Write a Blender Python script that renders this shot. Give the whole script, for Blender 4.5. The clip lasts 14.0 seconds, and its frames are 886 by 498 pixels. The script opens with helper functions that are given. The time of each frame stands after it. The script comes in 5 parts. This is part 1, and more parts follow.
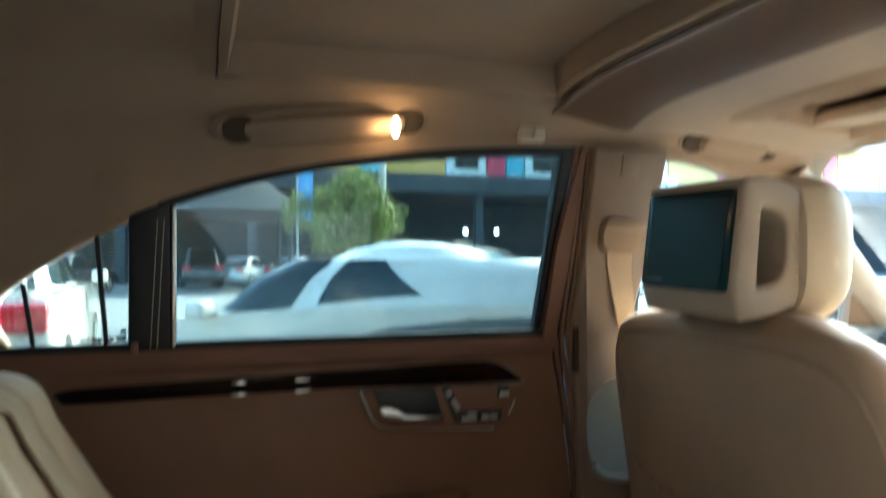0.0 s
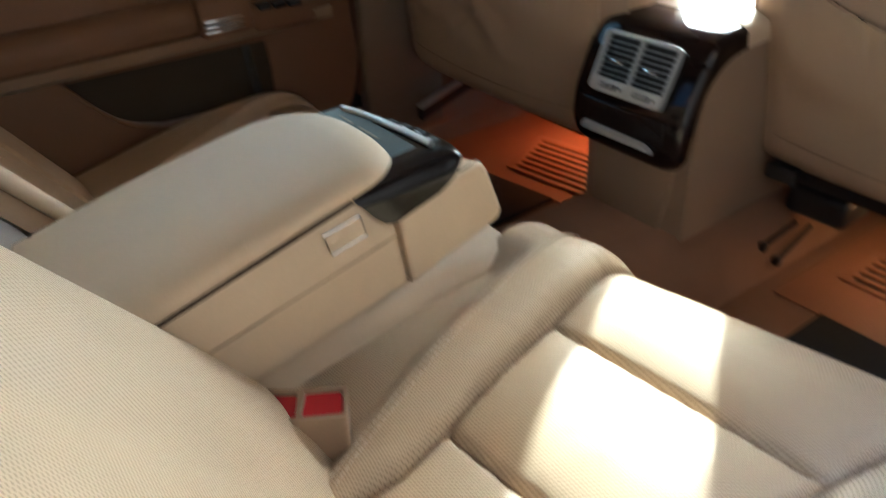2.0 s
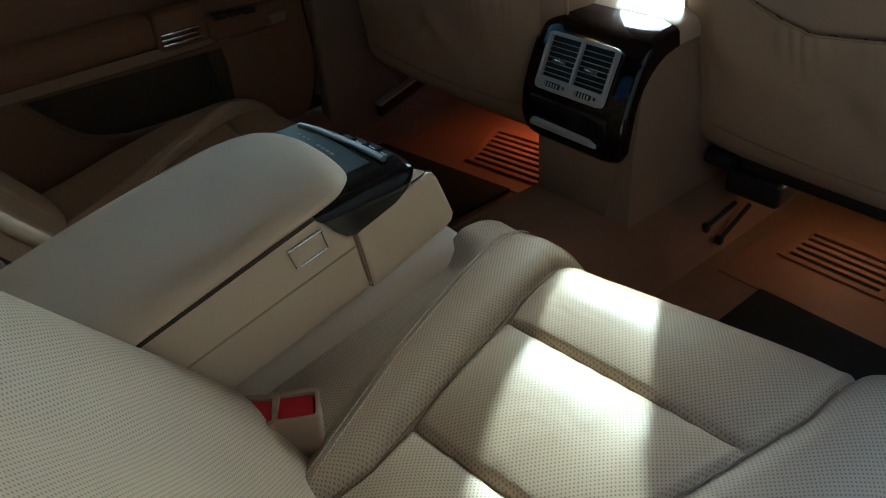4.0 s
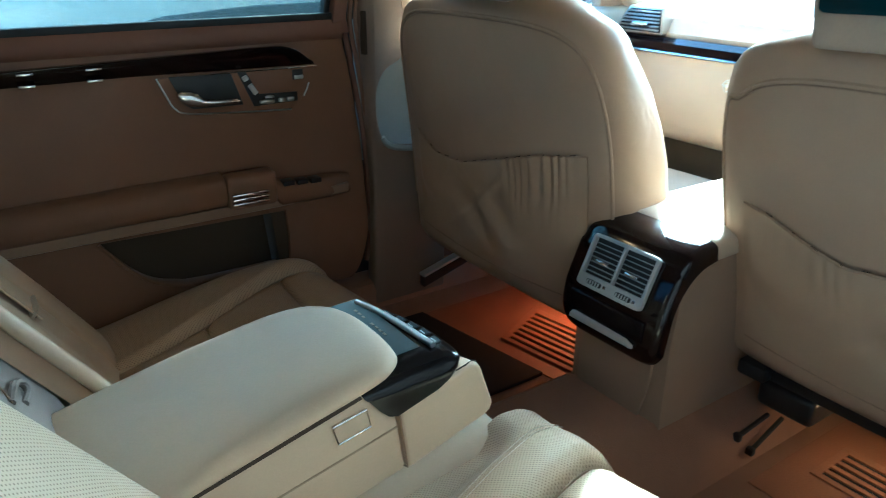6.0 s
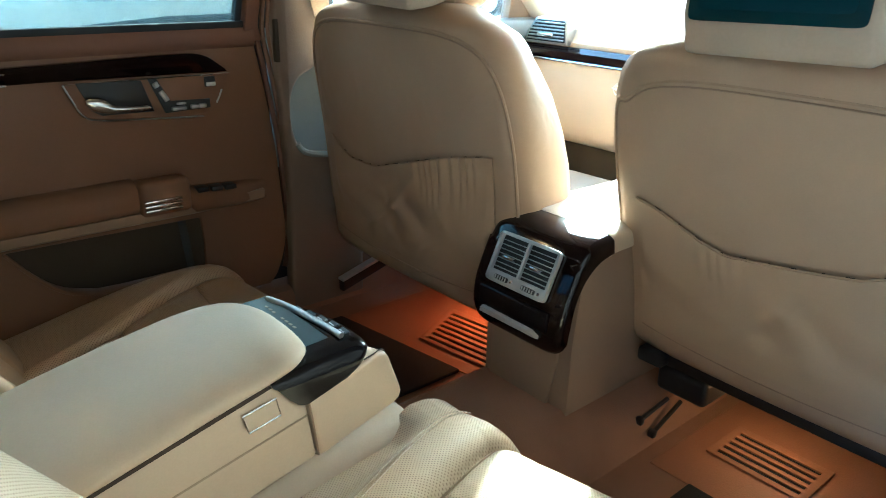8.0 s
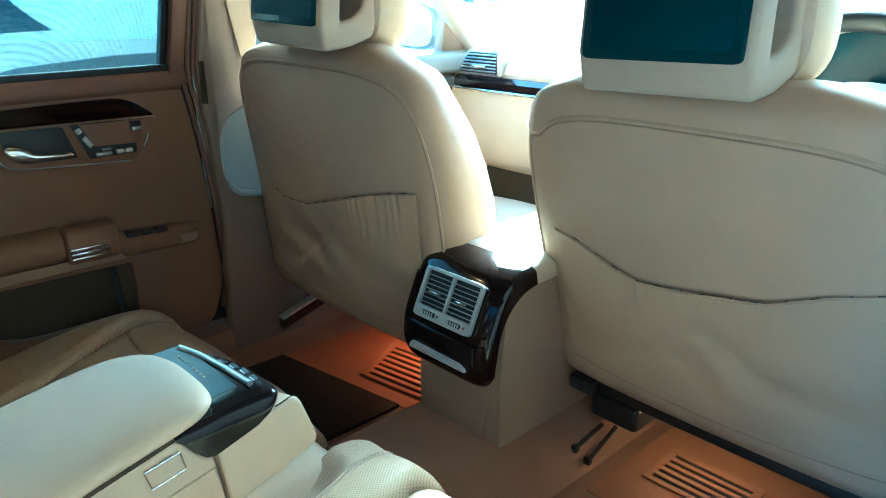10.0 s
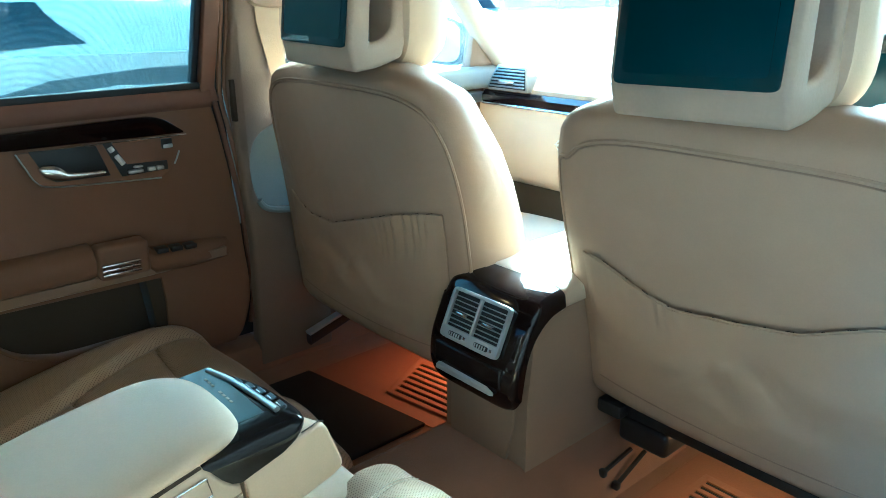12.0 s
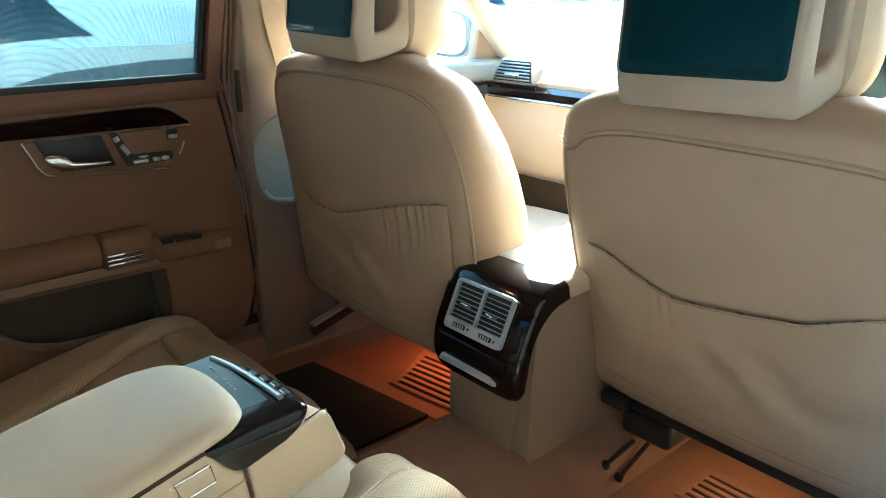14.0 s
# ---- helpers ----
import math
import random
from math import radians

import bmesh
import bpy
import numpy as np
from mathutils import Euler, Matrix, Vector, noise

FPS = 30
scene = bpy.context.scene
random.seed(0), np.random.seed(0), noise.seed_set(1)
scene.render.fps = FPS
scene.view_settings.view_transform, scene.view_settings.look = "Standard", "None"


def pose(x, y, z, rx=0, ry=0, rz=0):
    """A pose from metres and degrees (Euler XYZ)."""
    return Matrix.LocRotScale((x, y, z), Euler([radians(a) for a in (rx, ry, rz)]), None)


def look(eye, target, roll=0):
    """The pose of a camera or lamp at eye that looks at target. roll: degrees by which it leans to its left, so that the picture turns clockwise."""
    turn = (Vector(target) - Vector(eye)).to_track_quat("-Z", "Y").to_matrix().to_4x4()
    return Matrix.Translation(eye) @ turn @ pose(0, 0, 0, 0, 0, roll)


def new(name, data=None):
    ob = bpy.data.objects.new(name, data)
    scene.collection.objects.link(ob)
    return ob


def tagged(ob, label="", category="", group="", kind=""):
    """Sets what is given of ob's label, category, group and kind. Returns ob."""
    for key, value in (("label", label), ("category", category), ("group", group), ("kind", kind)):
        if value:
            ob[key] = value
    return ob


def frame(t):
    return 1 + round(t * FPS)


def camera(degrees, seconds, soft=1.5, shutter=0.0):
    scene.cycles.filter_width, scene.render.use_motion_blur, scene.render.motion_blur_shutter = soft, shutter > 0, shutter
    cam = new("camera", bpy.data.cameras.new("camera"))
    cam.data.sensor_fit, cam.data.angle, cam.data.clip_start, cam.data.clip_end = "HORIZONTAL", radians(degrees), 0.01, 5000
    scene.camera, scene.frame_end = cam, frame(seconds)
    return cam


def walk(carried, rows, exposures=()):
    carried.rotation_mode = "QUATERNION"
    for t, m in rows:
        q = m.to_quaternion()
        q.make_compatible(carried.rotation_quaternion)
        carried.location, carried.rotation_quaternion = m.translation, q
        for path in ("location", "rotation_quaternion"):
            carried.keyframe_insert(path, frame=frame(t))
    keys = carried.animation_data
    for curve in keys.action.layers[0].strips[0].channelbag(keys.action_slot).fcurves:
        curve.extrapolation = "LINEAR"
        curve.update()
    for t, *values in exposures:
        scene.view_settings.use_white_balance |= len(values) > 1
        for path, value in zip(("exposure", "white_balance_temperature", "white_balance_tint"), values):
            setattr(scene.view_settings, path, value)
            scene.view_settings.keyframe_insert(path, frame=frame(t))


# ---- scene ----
cam = camera(61.9, 14.0, soft=0.9, shutter=0.5)
PATH = [
    (0, (-0.386, -0.591, 1.1), (0.248, 1.305, 1.137), -0.2),
    (0.3, (-0.413, -0.565, 1.082), (0.217, 1.319, 0.848), -1.5),
    (0.5, (-0.396, -0.581, 1.058), (0.212, 1.289, 0.697), -2.0),
    (1, (-0.396, -0.595, 1.02), (0.298, 1.16, 0.358), -2.7),
    (1.5, (-0.404, -0.621, 1.003), (0.411, 0.977, 0.117), -2.7),
    (2, (-0.415, -0.66, 0.999), (0.521, 0.732, -0.092), -3.5),
    (2.2, (-0.397, -0.676, 0.979), (0.563, 0.645, -0.176), -4.3),
    (4.3, (-0.42, -0.698, 1.057), (0.555, 0.631, -0.076), -5.4),
    (4.5, (-0.419, -0.688, 1.049), (0.538, 0.697, -0.03), -5.0),
    (5, (-0.437, -0.661, 1.084), (0.479, 0.828, 0.113), -3.6),
    (5.5, (-0.438, -0.672, 1.102), (0.521, 0.862, 0.249), -1.5),
    (6, (-0.449, -0.702, 1.105), (0.602, 0.816, 0.336), 0.3),
    (6.5, (-0.459, -0.731, 1.103), (0.671, 0.749, 0.372), 1.5),
    (7, (-0.462, -0.75, 1.1), (0.71, 0.692, 0.36), 1.7),
    (7.5, (-0.463, -0.752, 1.1), (0.724, 0.674, 0.353), 1.5),
    (8, (-0.454, -0.755, 1.099), (0.757, 0.657, 0.365), 1.2),
    (8.5, (-0.441, -0.777, 1.109), (0.805, 0.615, 0.396), 0.8),
    (9, (-0.433, -0.8, 1.111), (0.852, 0.565, 0.413), 0.5),
    (9.2, (-0.424, -0.805, 1.11), (0.872, 0.554, 0.422), 0.4),
    (11.3, (-0.39, -0.794, 1.137), (0.871, 0.615, 0.486), -1.0),
    (11.5, (-0.393, -0.795, 1.137), (0.863, 0.621, 0.491), -0.8),
    (12, (-0.391, -0.79, 1.137), (0.85, 0.637, 0.487), -0.5),
    (12.5, (-0.391, -0.785, 1.133), (0.842, 0.647, 0.478), -0.6),
    (13, (-0.389, -0.788, 1.133), (0.837, 0.647, 0.473), -0.7),
    (13.5, (-0.39, -0.789, 1.132), (0.836, 0.646, 0.469), -0.6),
    (14, (-0.392, -0.792, 1.13), (0.837, 0.64, 0.468), -0.3),
]
EXPO = [
    (0.0, 3.95, 4950, -11), (0.5, 3.92, 5400, -1), (1.0, 4.85, 5750, 10), (1.5, 4.78, 5500, 6), (2.0, 4.28, 5150, -3), (4.3, 2.85, 4450, -14), (5.0, 3.38, 4100, -20),
    (5.5, 4.05, 4020, -21), (6.0, 4.28, 4120, -19), (6.5, 4.46, 4000, -21), (7.0, 4.55, 3880, -24), (7.5, 4.56, 4450, -18), (8.0, 4.62, 4600, -17), (8.5, 4.78, 4180, -25), (9.0, 4.95, 3800, -31), (11.4, 4.8, 3850, -27), (12.0, 4.8, 3950, -26), (12.5, 4.72, 4650, -18), (14.0, 4.72, 4650, -17),
]
walk(cam, [(t, look(eye, target, roll)) for t, eye, target, roll in PATH], EXPO)

# ---- light ----
# the car points along +x, its left is +y; the sun stands ahead and to the left
SUN_AZ, SUN_EL = radians(37), radians(31.8)
world = bpy.data.worlds.new("sky")
scene.world = world
world.use_nodes = True
wn = world.node_tree
sky = wn.nodes.new("ShaderNodeTexSky")
sky.sky_type, sky.sun_disc = "NISHITA", False
sky.sun_elevation, sky.sun_rotation = SUN_EL, radians(90) - SUN_AZ
sky.dust_density = 3.0
wn.links.new(sky.outputs[0], wn.nodes["Background"].inputs[0])
wn.nodes["Background"].inputs[1].default_value = 0.178
sun = new("sun", bpy.data.lights.new("sun", "SUN"))
sun.data.energy, sun.data.angle, sun.data.color = 1.55, radians(1.2), (1.0, 0.91, 0.78)
to_sun = Vector((math.cos(SUN_EL) * math.cos(SUN_AZ), math.cos(SUN_EL) * math.sin(SUN_AZ), math.sin(SUN_EL)))
sun.matrix_basis = look(to_sun * 30, (0, 0, 0))


def lamp(name, place, watts, color, size=0.03):
    ob = new(name, bpy.data.lights.new(name, "POINT"))
    ob.data.energy, ob.data.color, ob.data.shadow_soft_size = watts, color, size
    ob.location = place
    return ob


WARM = (1.0, 0.15, 0.022)


# ---- materials ----
def material(name, color, rough=0.6, metal=0.0, vary=0.12, scale=6.0, fine=260.0, bump=0.15, coat=0.0, depth=0.002, spec=0.5):
    """A surface with two scales of tone, fine relief and worn gloss."""
    m = bpy.data.materials.new(name)
    m.use_nodes = True
    t = m.node_tree
    b = t.nodes["Principled BSDF"]
    b.inputs["Metallic"].default_value = metal
    b.inputs["Coat Weight"].default_value = coat
    b.inputs["Coat Roughness"].default_value = 0.05
    b.inputs["Specular IOR Level"].default_value = spec
    co = t.nodes.new("ShaderNodeTexCoord")
    big, small = t.nodes.new("ShaderNodeTexNoise"), t.nodes.new("ShaderNodeTexNoise")
    for n, s, d in ((big, scale, 4), (small, fine, 3)):
        n.inputs["Scale"].default_value, n.inputs["Detail"].default_value = s, d
        t.links.new(co.outputs["Object"], n.inputs["Vector"])
    both = t.nodes.new("ShaderNodeMath")
    both.operation = "MULTIPLY_ADD"
    both.inputs[1].default_value = 0.35
    t.links.new(small.outputs["Fac"], both.inputs[0])
    t.links.new(big.outputs["Fac"], both.inputs[2])
    ramp = t.nodes.new("ShaderNodeMapRange")
    ramp.inputs["From Min"].default_value, ramp.inputs["From Max"].default_value = 0.35, 1.0
    ramp.inputs["To Min"].default_value, ramp.inputs["To Max"].default_value = 1 - vary, 1 + vary
    t.links.new(both.outputs[0], ramp.inputs["Value"])
    mix = t.nodes.new("ShaderNodeVectorMath")
    mix.operation = "SCALE"
    mix.inputs[0].default_value = color
    t.links.new(ramp.outputs[0], mix.inputs["Scale"])
    t.links.new(mix.outputs[0], b.inputs["Base Color"])
    rr = t.nodes.new("ShaderNodeMapRange")
    rr.inputs["To Min"].default_value, rr.inputs["To Max"].default_value = rough * 0.85, min(1, rough * 1.15)
    t.links.new(big.outputs["Fac"], rr.inputs["Value"])
    t.links.new(rr.outputs[0], b.inputs["Roughness"])
    if bump:
        bp = t.nodes.new("ShaderNodeBump")
        bp.inputs["Strength"].default_value, bp.inputs["Distance"].default_value = bump, depth
        t.links.new(small.outputs["Fac"], bp.inputs["Height"])
        t.links.new(bp.outputs[0], b.inputs["Normal"])
    return m


def leather(name, color, rough=0.45, holes=False, vary=0.10, creases=0.35):
    """Grained leather with soft creases; perforated where holes is set."""
    m = material(name, color, rough + 0.06, vary=vary, scale=5, fine=420, bump=0.0, spec=0.32)
    t = m.node_tree
    b = t.nodes["Principled BSDF"]
    co = [n for n in t.nodes if n.bl_idname == "ShaderNodeTexCoord"][0]
    grain, soft = t.nodes.new("ShaderNodeTexVoronoi"), t.nodes.new("ShaderNodeTexNoise")
    grain.inputs["Scale"].default_value = 520
    soft.inputs["Scale"].default_value, soft.inputs["Detail"].default_value, soft.inputs["Distortion"].default_value = 9, 2, 0.8
    for n in (grain, soft):
        t.links.new(co.outputs["Object"], n.inputs["Vector"])
    b1, b2 = t.nodes.new("ShaderNodeBump"), t.nodes.new("ShaderNodeBump")
    b1.inputs["Strength"].default_value, b1.inputs["Distance"].default_value = creases, 0.008
    b2.inputs["Strength"].default_value, b2.inputs["Distance"].default_value = 0.09, 0.0010
    t.links.new(soft.outputs["Fac"], b1.inputs["Height"])
    t.links.new(grain.outputs["Distance"], b2.inputs["Height"])
    t.links.new(b1.outputs[0], b2.inputs["Normal"])
    t.links.new(b2.outputs[0], b.inputs["Normal"])
    if holes:
        sep, com = t.nodes.new("ShaderNodeSeparateXYZ"), t.nodes.new("ShaderNodeCombineXYZ")
        t.links.new(co.outputs["UV"], sep.inputs[0])

        def calc(kind, a, b=None):
            n = t.nodes.new("ShaderNodeMath")
            n.operation = kind
            for k, q in enumerate((a, b)):
                if isinstance(q, float):
                    n.inputs[k].default_value = q
                elif q is not None:
                    t.links.new(q, n.inputs[k])
            return n.outputs[0]
        rows_, cols = 0.0027, 0.0043
        odd = calc("MODULO", calc("FLOOR", calc("DIVIDE", sep.outputs[0], rows_)), 2.0)
        across = calc("ADD", sep.outputs[1], calc("MULTIPLY", odd, cols / 2))
        for k, (src, pitch) in enumerate(((sep.outputs[0], rows_), (across, cols))):
            t.links.new(calc("MULTIPLY", calc("SUBTRACT", calc("FRACT", calc("DIVIDE", src, pitch)), 0.5), pitch), com.inputs[k])
        ln = t.nodes.new("ShaderNodeVectorMath")
        ln.operation = "LENGTH"
        t.links.new(com.outputs[0], ln.inputs[0])
        hole = t.nodes.new("ShaderNodeMapRange")
        hole.inputs["From Min"].default_value, hole.inputs["From Max"].default_value = 0.00058, 0.00100
        t.links.new(ln.outputs["Value"], hole.inputs["Value"])
        old = b.inputs["Base Color"].links[0].from_socket
        mx = t.nodes.new("ShaderNodeMix")
        mx.data_type = "RGBA"
        mx.inputs["A"].default_value = (color[0] * 0.50, color[1] * 0.46, color[2] * 0.42, 1)
        t.links.new(old, mx.inputs["B"])
        t.links.new(hole.outputs[0], mx.inputs["Factor"])
        t.links.new(mx.outputs["Result"], b.inputs["Base Color"])
    return m


def burl_wood(name):
    m = material(name, (0.008, 0.005, 0.005), 0.09, vary=0.4, scale=18, fine=90, bump=0.0, coat=0.12, spec=0.35)
    t = m.node_tree
    wave = t.nodes.new("ShaderNodeTexWave")
    wave.inputs["Scale"].default_value, wave.inputs["Distortion"].default_value, wave.inputs["Detail"].default_value = 9, 14, 3
    co = [n for n in t.nodes if n.bl_idname == "ShaderNodeTexCoord"][0]
    t.links.new(co.outputs["Object"], wave.inputs["Vector"])
    b = t.nodes["Principled BSDF"]
    old = b.inputs["Base Color"].links[0].from_socket
    mx = t.nodes.new("ShaderNodeMix")
    mx.data_type = "RGBA"
    mx.inputs["B"].default_value = (0.008, 0.004, 0.004, 1)
    t.links.new(old, mx.inputs["A"])
    t.links.new(wave.outputs["Fac"], mx.inputs["Factor"])
    t.links.new(mx.outputs["Result"], b.inputs["Base Color"])
    return m


def pane_glass(name, tint, dust=0.0, gloss=0.06):
    """Thin clear glass: light passes straight, with a weak mirror and a film of dust."""
    m = bpy.data.materials.new(name)
    m.use_nodes = True
    t = m.node_tree
    t.nodes.remove(t.nodes["Principled BSDF"])
    clear, mirror, film = (t.nodes.new("ShaderNodeBsdf" + k) for k in ("Transparent", "Glossy", "Translucent"))
    clear.inputs[0].default_value = (*tint, 1)
    mirror.inputs["Roughness"].default_value = 0.02
    film.inputs[0].default_value = (0.9, 0.9, 0.88, 1)
    a, b = t.nodes.new("ShaderNodeMixShader"), t.nodes.new("ShaderNodeMixShader")
    noise_ = t.nodes.new("ShaderNodeTexNoise")
    noise_.inputs["Scale"].default_value = 7
    mul = t.nodes.new("ShaderNodeMath")
    mul.operation = "MULTIPLY"
    mul.inputs[1].default_value = dust * 2
    t.links.new(noise_.outputs["Fac"], mul.inputs[0])
    t.links.new(mul.outputs[0], a.inputs[0])
    t.links.new(clear.outputs[0], a.inputs[1])
    t.links.new(film.outputs[0], a.inputs[2])
    b.inputs[0].default_value = gloss
    t.links.new(a.outputs[0], b.inputs[1])
    t.links.new(mirror.outputs[0], b.inputs[2])
    t.links.new(b.outputs[0], t.nodes["Material Output"].inputs[0])
    return m


def glow(name, color, power):
    m = bpy.data.materials.new(name)
    m.use_nodes = True
    b = m.node_tree.nodes["Principled BSDF"]
    b.inputs["Base Color"].default_value = (*color, 1)
    b.inputs["Emission Color"].default_value = (*color, 1)
    b.inputs["Emission Strength"].default_value = power
    return m


CREAM = leather("cream leather", (0.57, 0.445, 0.31))
# darker copy of the perforated cream leather, holding the left seat's shade
SHADED_HOLES = leather("shaded perforated cream leather", (0.40, 0.280, 0.180), holes=True)
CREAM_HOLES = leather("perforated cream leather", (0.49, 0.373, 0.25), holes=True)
TAN = leather("tan leather", (0.30, 0.205, 0.135), 0.5)
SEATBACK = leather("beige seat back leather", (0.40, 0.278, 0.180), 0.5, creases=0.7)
POUCH = leather("beige pouch leather", (0.41, 0.287, 0.182), 0.55, creases=0.9)
DOOR_SKIN = leather("brown door leather", (0.20, 0.106, 0.060), 0.5)
DOOR_TOP = leather("reddish brown door top", (0.17, 0.082, 0.050), 0.5)
GREY_TRIM = material("grey beige plastic", (0.26, 0.225, 0.18), 0.5, bump=0.1)
POCKET = material("dark pocket lining", (0.070, 0.054, 0.037), 0.9, bump=0.2, spec=0.1)
CREAM_TRIM = material("cream pillar trim", (0.50, 0.41, 0.31), 0.6, bump=0.2)
GREY_EDGE = material("grey door edge plastic", (0.27, 0.27, 0.235), 0.4, bump=0.05)
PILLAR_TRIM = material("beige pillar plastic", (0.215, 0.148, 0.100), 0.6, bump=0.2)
PALE_TRIM = material("pale grey door plastic", (0.30, 0.295, 0.26), 0.4, bump=0.05)
HEADLINER = material("woven headliner", (0.27, 0.188, 0.122), 0.9, fine=500, bump=0.3)
CARPET = material("brown carpet", (0.34, 0.180, 0.105), 0.95, vary=0.25, fine=700, bump=0.8, depth=0.004)
MAT_TAN = material("orange tan rubber mat", (0.27, 0.118, 0.060), 0.6, vary=0.2, bump=0.3)
MAT_BLACK = material("black carpet mat", (0.012, 0.014, 0.014), 0.95, vary=0.3, fine=800, bump=0.8, depth=0.003)
WOOD = burl_wood("dark burl wood")
PIANO = material("piano black", (0.009, 0.0075, 0.008), 0.17, vary=0.1, bump=0.0, spec=0.25)
BLACK = material("black plastic", (0.014, 0.015, 0.016), 0.45, bump=0.15)
SEAL = material("black rubber seal", (0.012, 0.012, 0.013), 0.6, bump=0.1)
CHROME = material("chrome", (0.62, 0.62, 0.63), 0.16, 1.0, vary=0.03, bump=0.0)
SATIN = material("satin silver", (0.55, 0.55, 0.55), 0.32, 1.0, vary=0.05, bump=0.05)
HOUSING = material("beige screen housing plastic", (0.41, 0.315, 0.225), 0.55, bump=0.2)
SILVER = material("silver lacquered plastic", (0.46, 0.46, 0.45), 0.36, 0.35, vary=0.05, bump=0.05)
SCREEN = material("dark screen glass", (0.006, 0.029, 0.036), 0.20, vary=0.1, bump=0.0, spec=0.25)
DISPLAY = material("blue grey display glass", (0.035, 0.055, 0.065), 0.35, vary=0.1, bump=0.0, spec=0.35)
RED = material("red plastic", (0.36, 0.008, 0.016), 0.35, vary=0.1, bump=0.0)
WEBBING = material("beige belt webbing", (0.40, 0.29, 0.19), 0.8, vary=0.1, fine=900, bump=0.6)
NICHE = material("grey lining felt", (0.25, 0.205, 0.175), 0.85, fine=600, bump=0.3)
THREAD = material("beige stitching", (0.40, 0.31, 0.21), 0.8)
PALE_STITCH = material("cream stitching", (0.62, 0.52, 0.40), 0.8)
PALE_THREAD = material("pale loose thread", (0.75, 0.72, 0.66), 0.8)
GAP = material("dark seam and drawn shadow", (0.05, 0.033, 0.02), 0.9)
SILVER_PAINT = material("silver car paint", (0.45, 0.47, 0.49), 0.3, 0.5, vary=0.04, bump=0.0, coat=1.0)
GLASS = pane_glass("clear side glass", (0.88, 0.92, 0.91), dust=0.010)
BLIND = pane_glass("tinted side glass", (0.56, 0.585, 0.535), dust=0.0)
MESH = material("dark blind mesh", (0.02, 0.024, 0.03), 0.8, vary=0.1, bump=0.0)
WINDSHIELD = pane_glass("dusty windshield glass", (0.86, 0.89, 0.86), dust=0.03)
BULB = glow("warm lamp glass", (1.0, 0.55, 0.22), 2.5)


# ---- building blocks ----
def finish(bm, name, mat, sharp=38):
    bmesh.ops.recalc_face_normals(bm, faces=bm.faces)
    for f in bm.faces:
        f.smooth = True
    for e in bm.edges:
        if len(e.link_faces) == 2 and e.calc_face_angle() > radians(sharp):
            e.smooth = False
    me = bpy.data.meshes.new(name)
    bm.to_mesh(me)
    bm.free()
    me.materials.append(mat)
    return me


def thing(name, base, label, category, group="", kind=""):
    ob = new(name)
    ob.matrix_basis = pose(*base)
    ob.empty_display_size = 0.05
    return tagged(ob, label, category, group, kind)


def part(name, bm, mat, parent=None, label="", sharp=38):
    ob = new(name, finish(bm, name, mat, sharp))
    if parent is not None:
        ob.parent = parent
        ob.matrix_parent_inverse = parent.matrix_basis.inverted()
    return tagged(ob, label)


def structure(name, bm, mat, label, category, sharp=38):
    return tagged(new(name, finish(bm, name, mat, sharp)), label, category, kind="structure")


def bevel(bm, width, segments=2, angle=30):
    es = [e for e in bm.edges if len(e.link_faces) == 2 and e.calc_face_angle() > radians(angle)]
    if width > 0:
        bmesh.ops.bevel(bm, geom=es, offset=width, segments=segments, profile=0.5, affect="EDGES", clamp_overlap=True)
    return bm


def box(x0, x1, y0, y1, z0, z1, r=0.004, seg=2, m=None):
    bm = bmesh.new()
    bmesh.ops.create_cube(bm, size=1)
    for v in bm.verts:
        v.co = Vector(((x0 + x1) / 2 + v.co.x * (x1 - x0), (y0 + y1) / 2 + v.co.y * (y1 - y0), (z0 + z1) / 2 + v.co.z * (z1 - z0)))
    bevel(bm, r, seg)
    if m is not None:
        bm.transform(m)
    return bm


def prism(outline, lo, hi, axis="y", holes=(), r=0.0, seg=2):
    """A plate: an outline (and holes) in the plane across axis, from lo to hi along it. y: points are (x, z); z: (x, y); x: (y, z)."""
    put = {"y": lambda p, d: (p[0], d, p[1]), "z": lambda p, d: (p[0], p[1], d), "x": lambda p, d: (d, p[0], p[1])}[axis]
    bm = bmesh.new()
    for d in (lo, hi):
        edges = []
        for loop in (outline, *holes):
            vs = [bm.verts.new(put(p, d)) for p in loop]
            edges += [bm.edges.new((vs[k], vs[(k + 1) % len(vs)])) for k in range(len(vs))]
        bmesh.ops.triangle_fill(bm, use_beauty=True, use_dissolve=False, edges=edges)
    bm.verts.ensure_lookup_table()
    n, start = len(bm.verts) // 2, 0
    for loop in (outline, *holes):
        c = len(loop)
        for k in range(c):
            a, b = start + k, start + (k + 1) % c
            bm.faces.new((bm.verts[a], bm.verts[b], bm.verts[n + b], bm.verts[n + a]))
        start += c
    bmesh.ops.recalc_face_normals(bm, faces=bm.faces)
    bmesh.ops.dissolve_limit(bm, angle_limit=0.01, verts=bm.verts, edges=bm.edges)
    if r:
        bevel(bm, r, seg, 50)
    return bm


def loft(rings, cap=True, close=True):
    bm = bmesh.new()
    rows = [[bm.verts.new(p) for p in ring] for ring in rings]
    n = len(rows[0])
    for a, b in zip(rows, rows[1:]):
        for k in range(n if close else n - 1):
            bm.faces.new((a[k], a[(k + 1) % n], b[(k + 1) % n], b[k]))
    if cap:
        bm.faces.new(rows[0][::-1])
        bm.faces.new(rows[-1])
    return bm


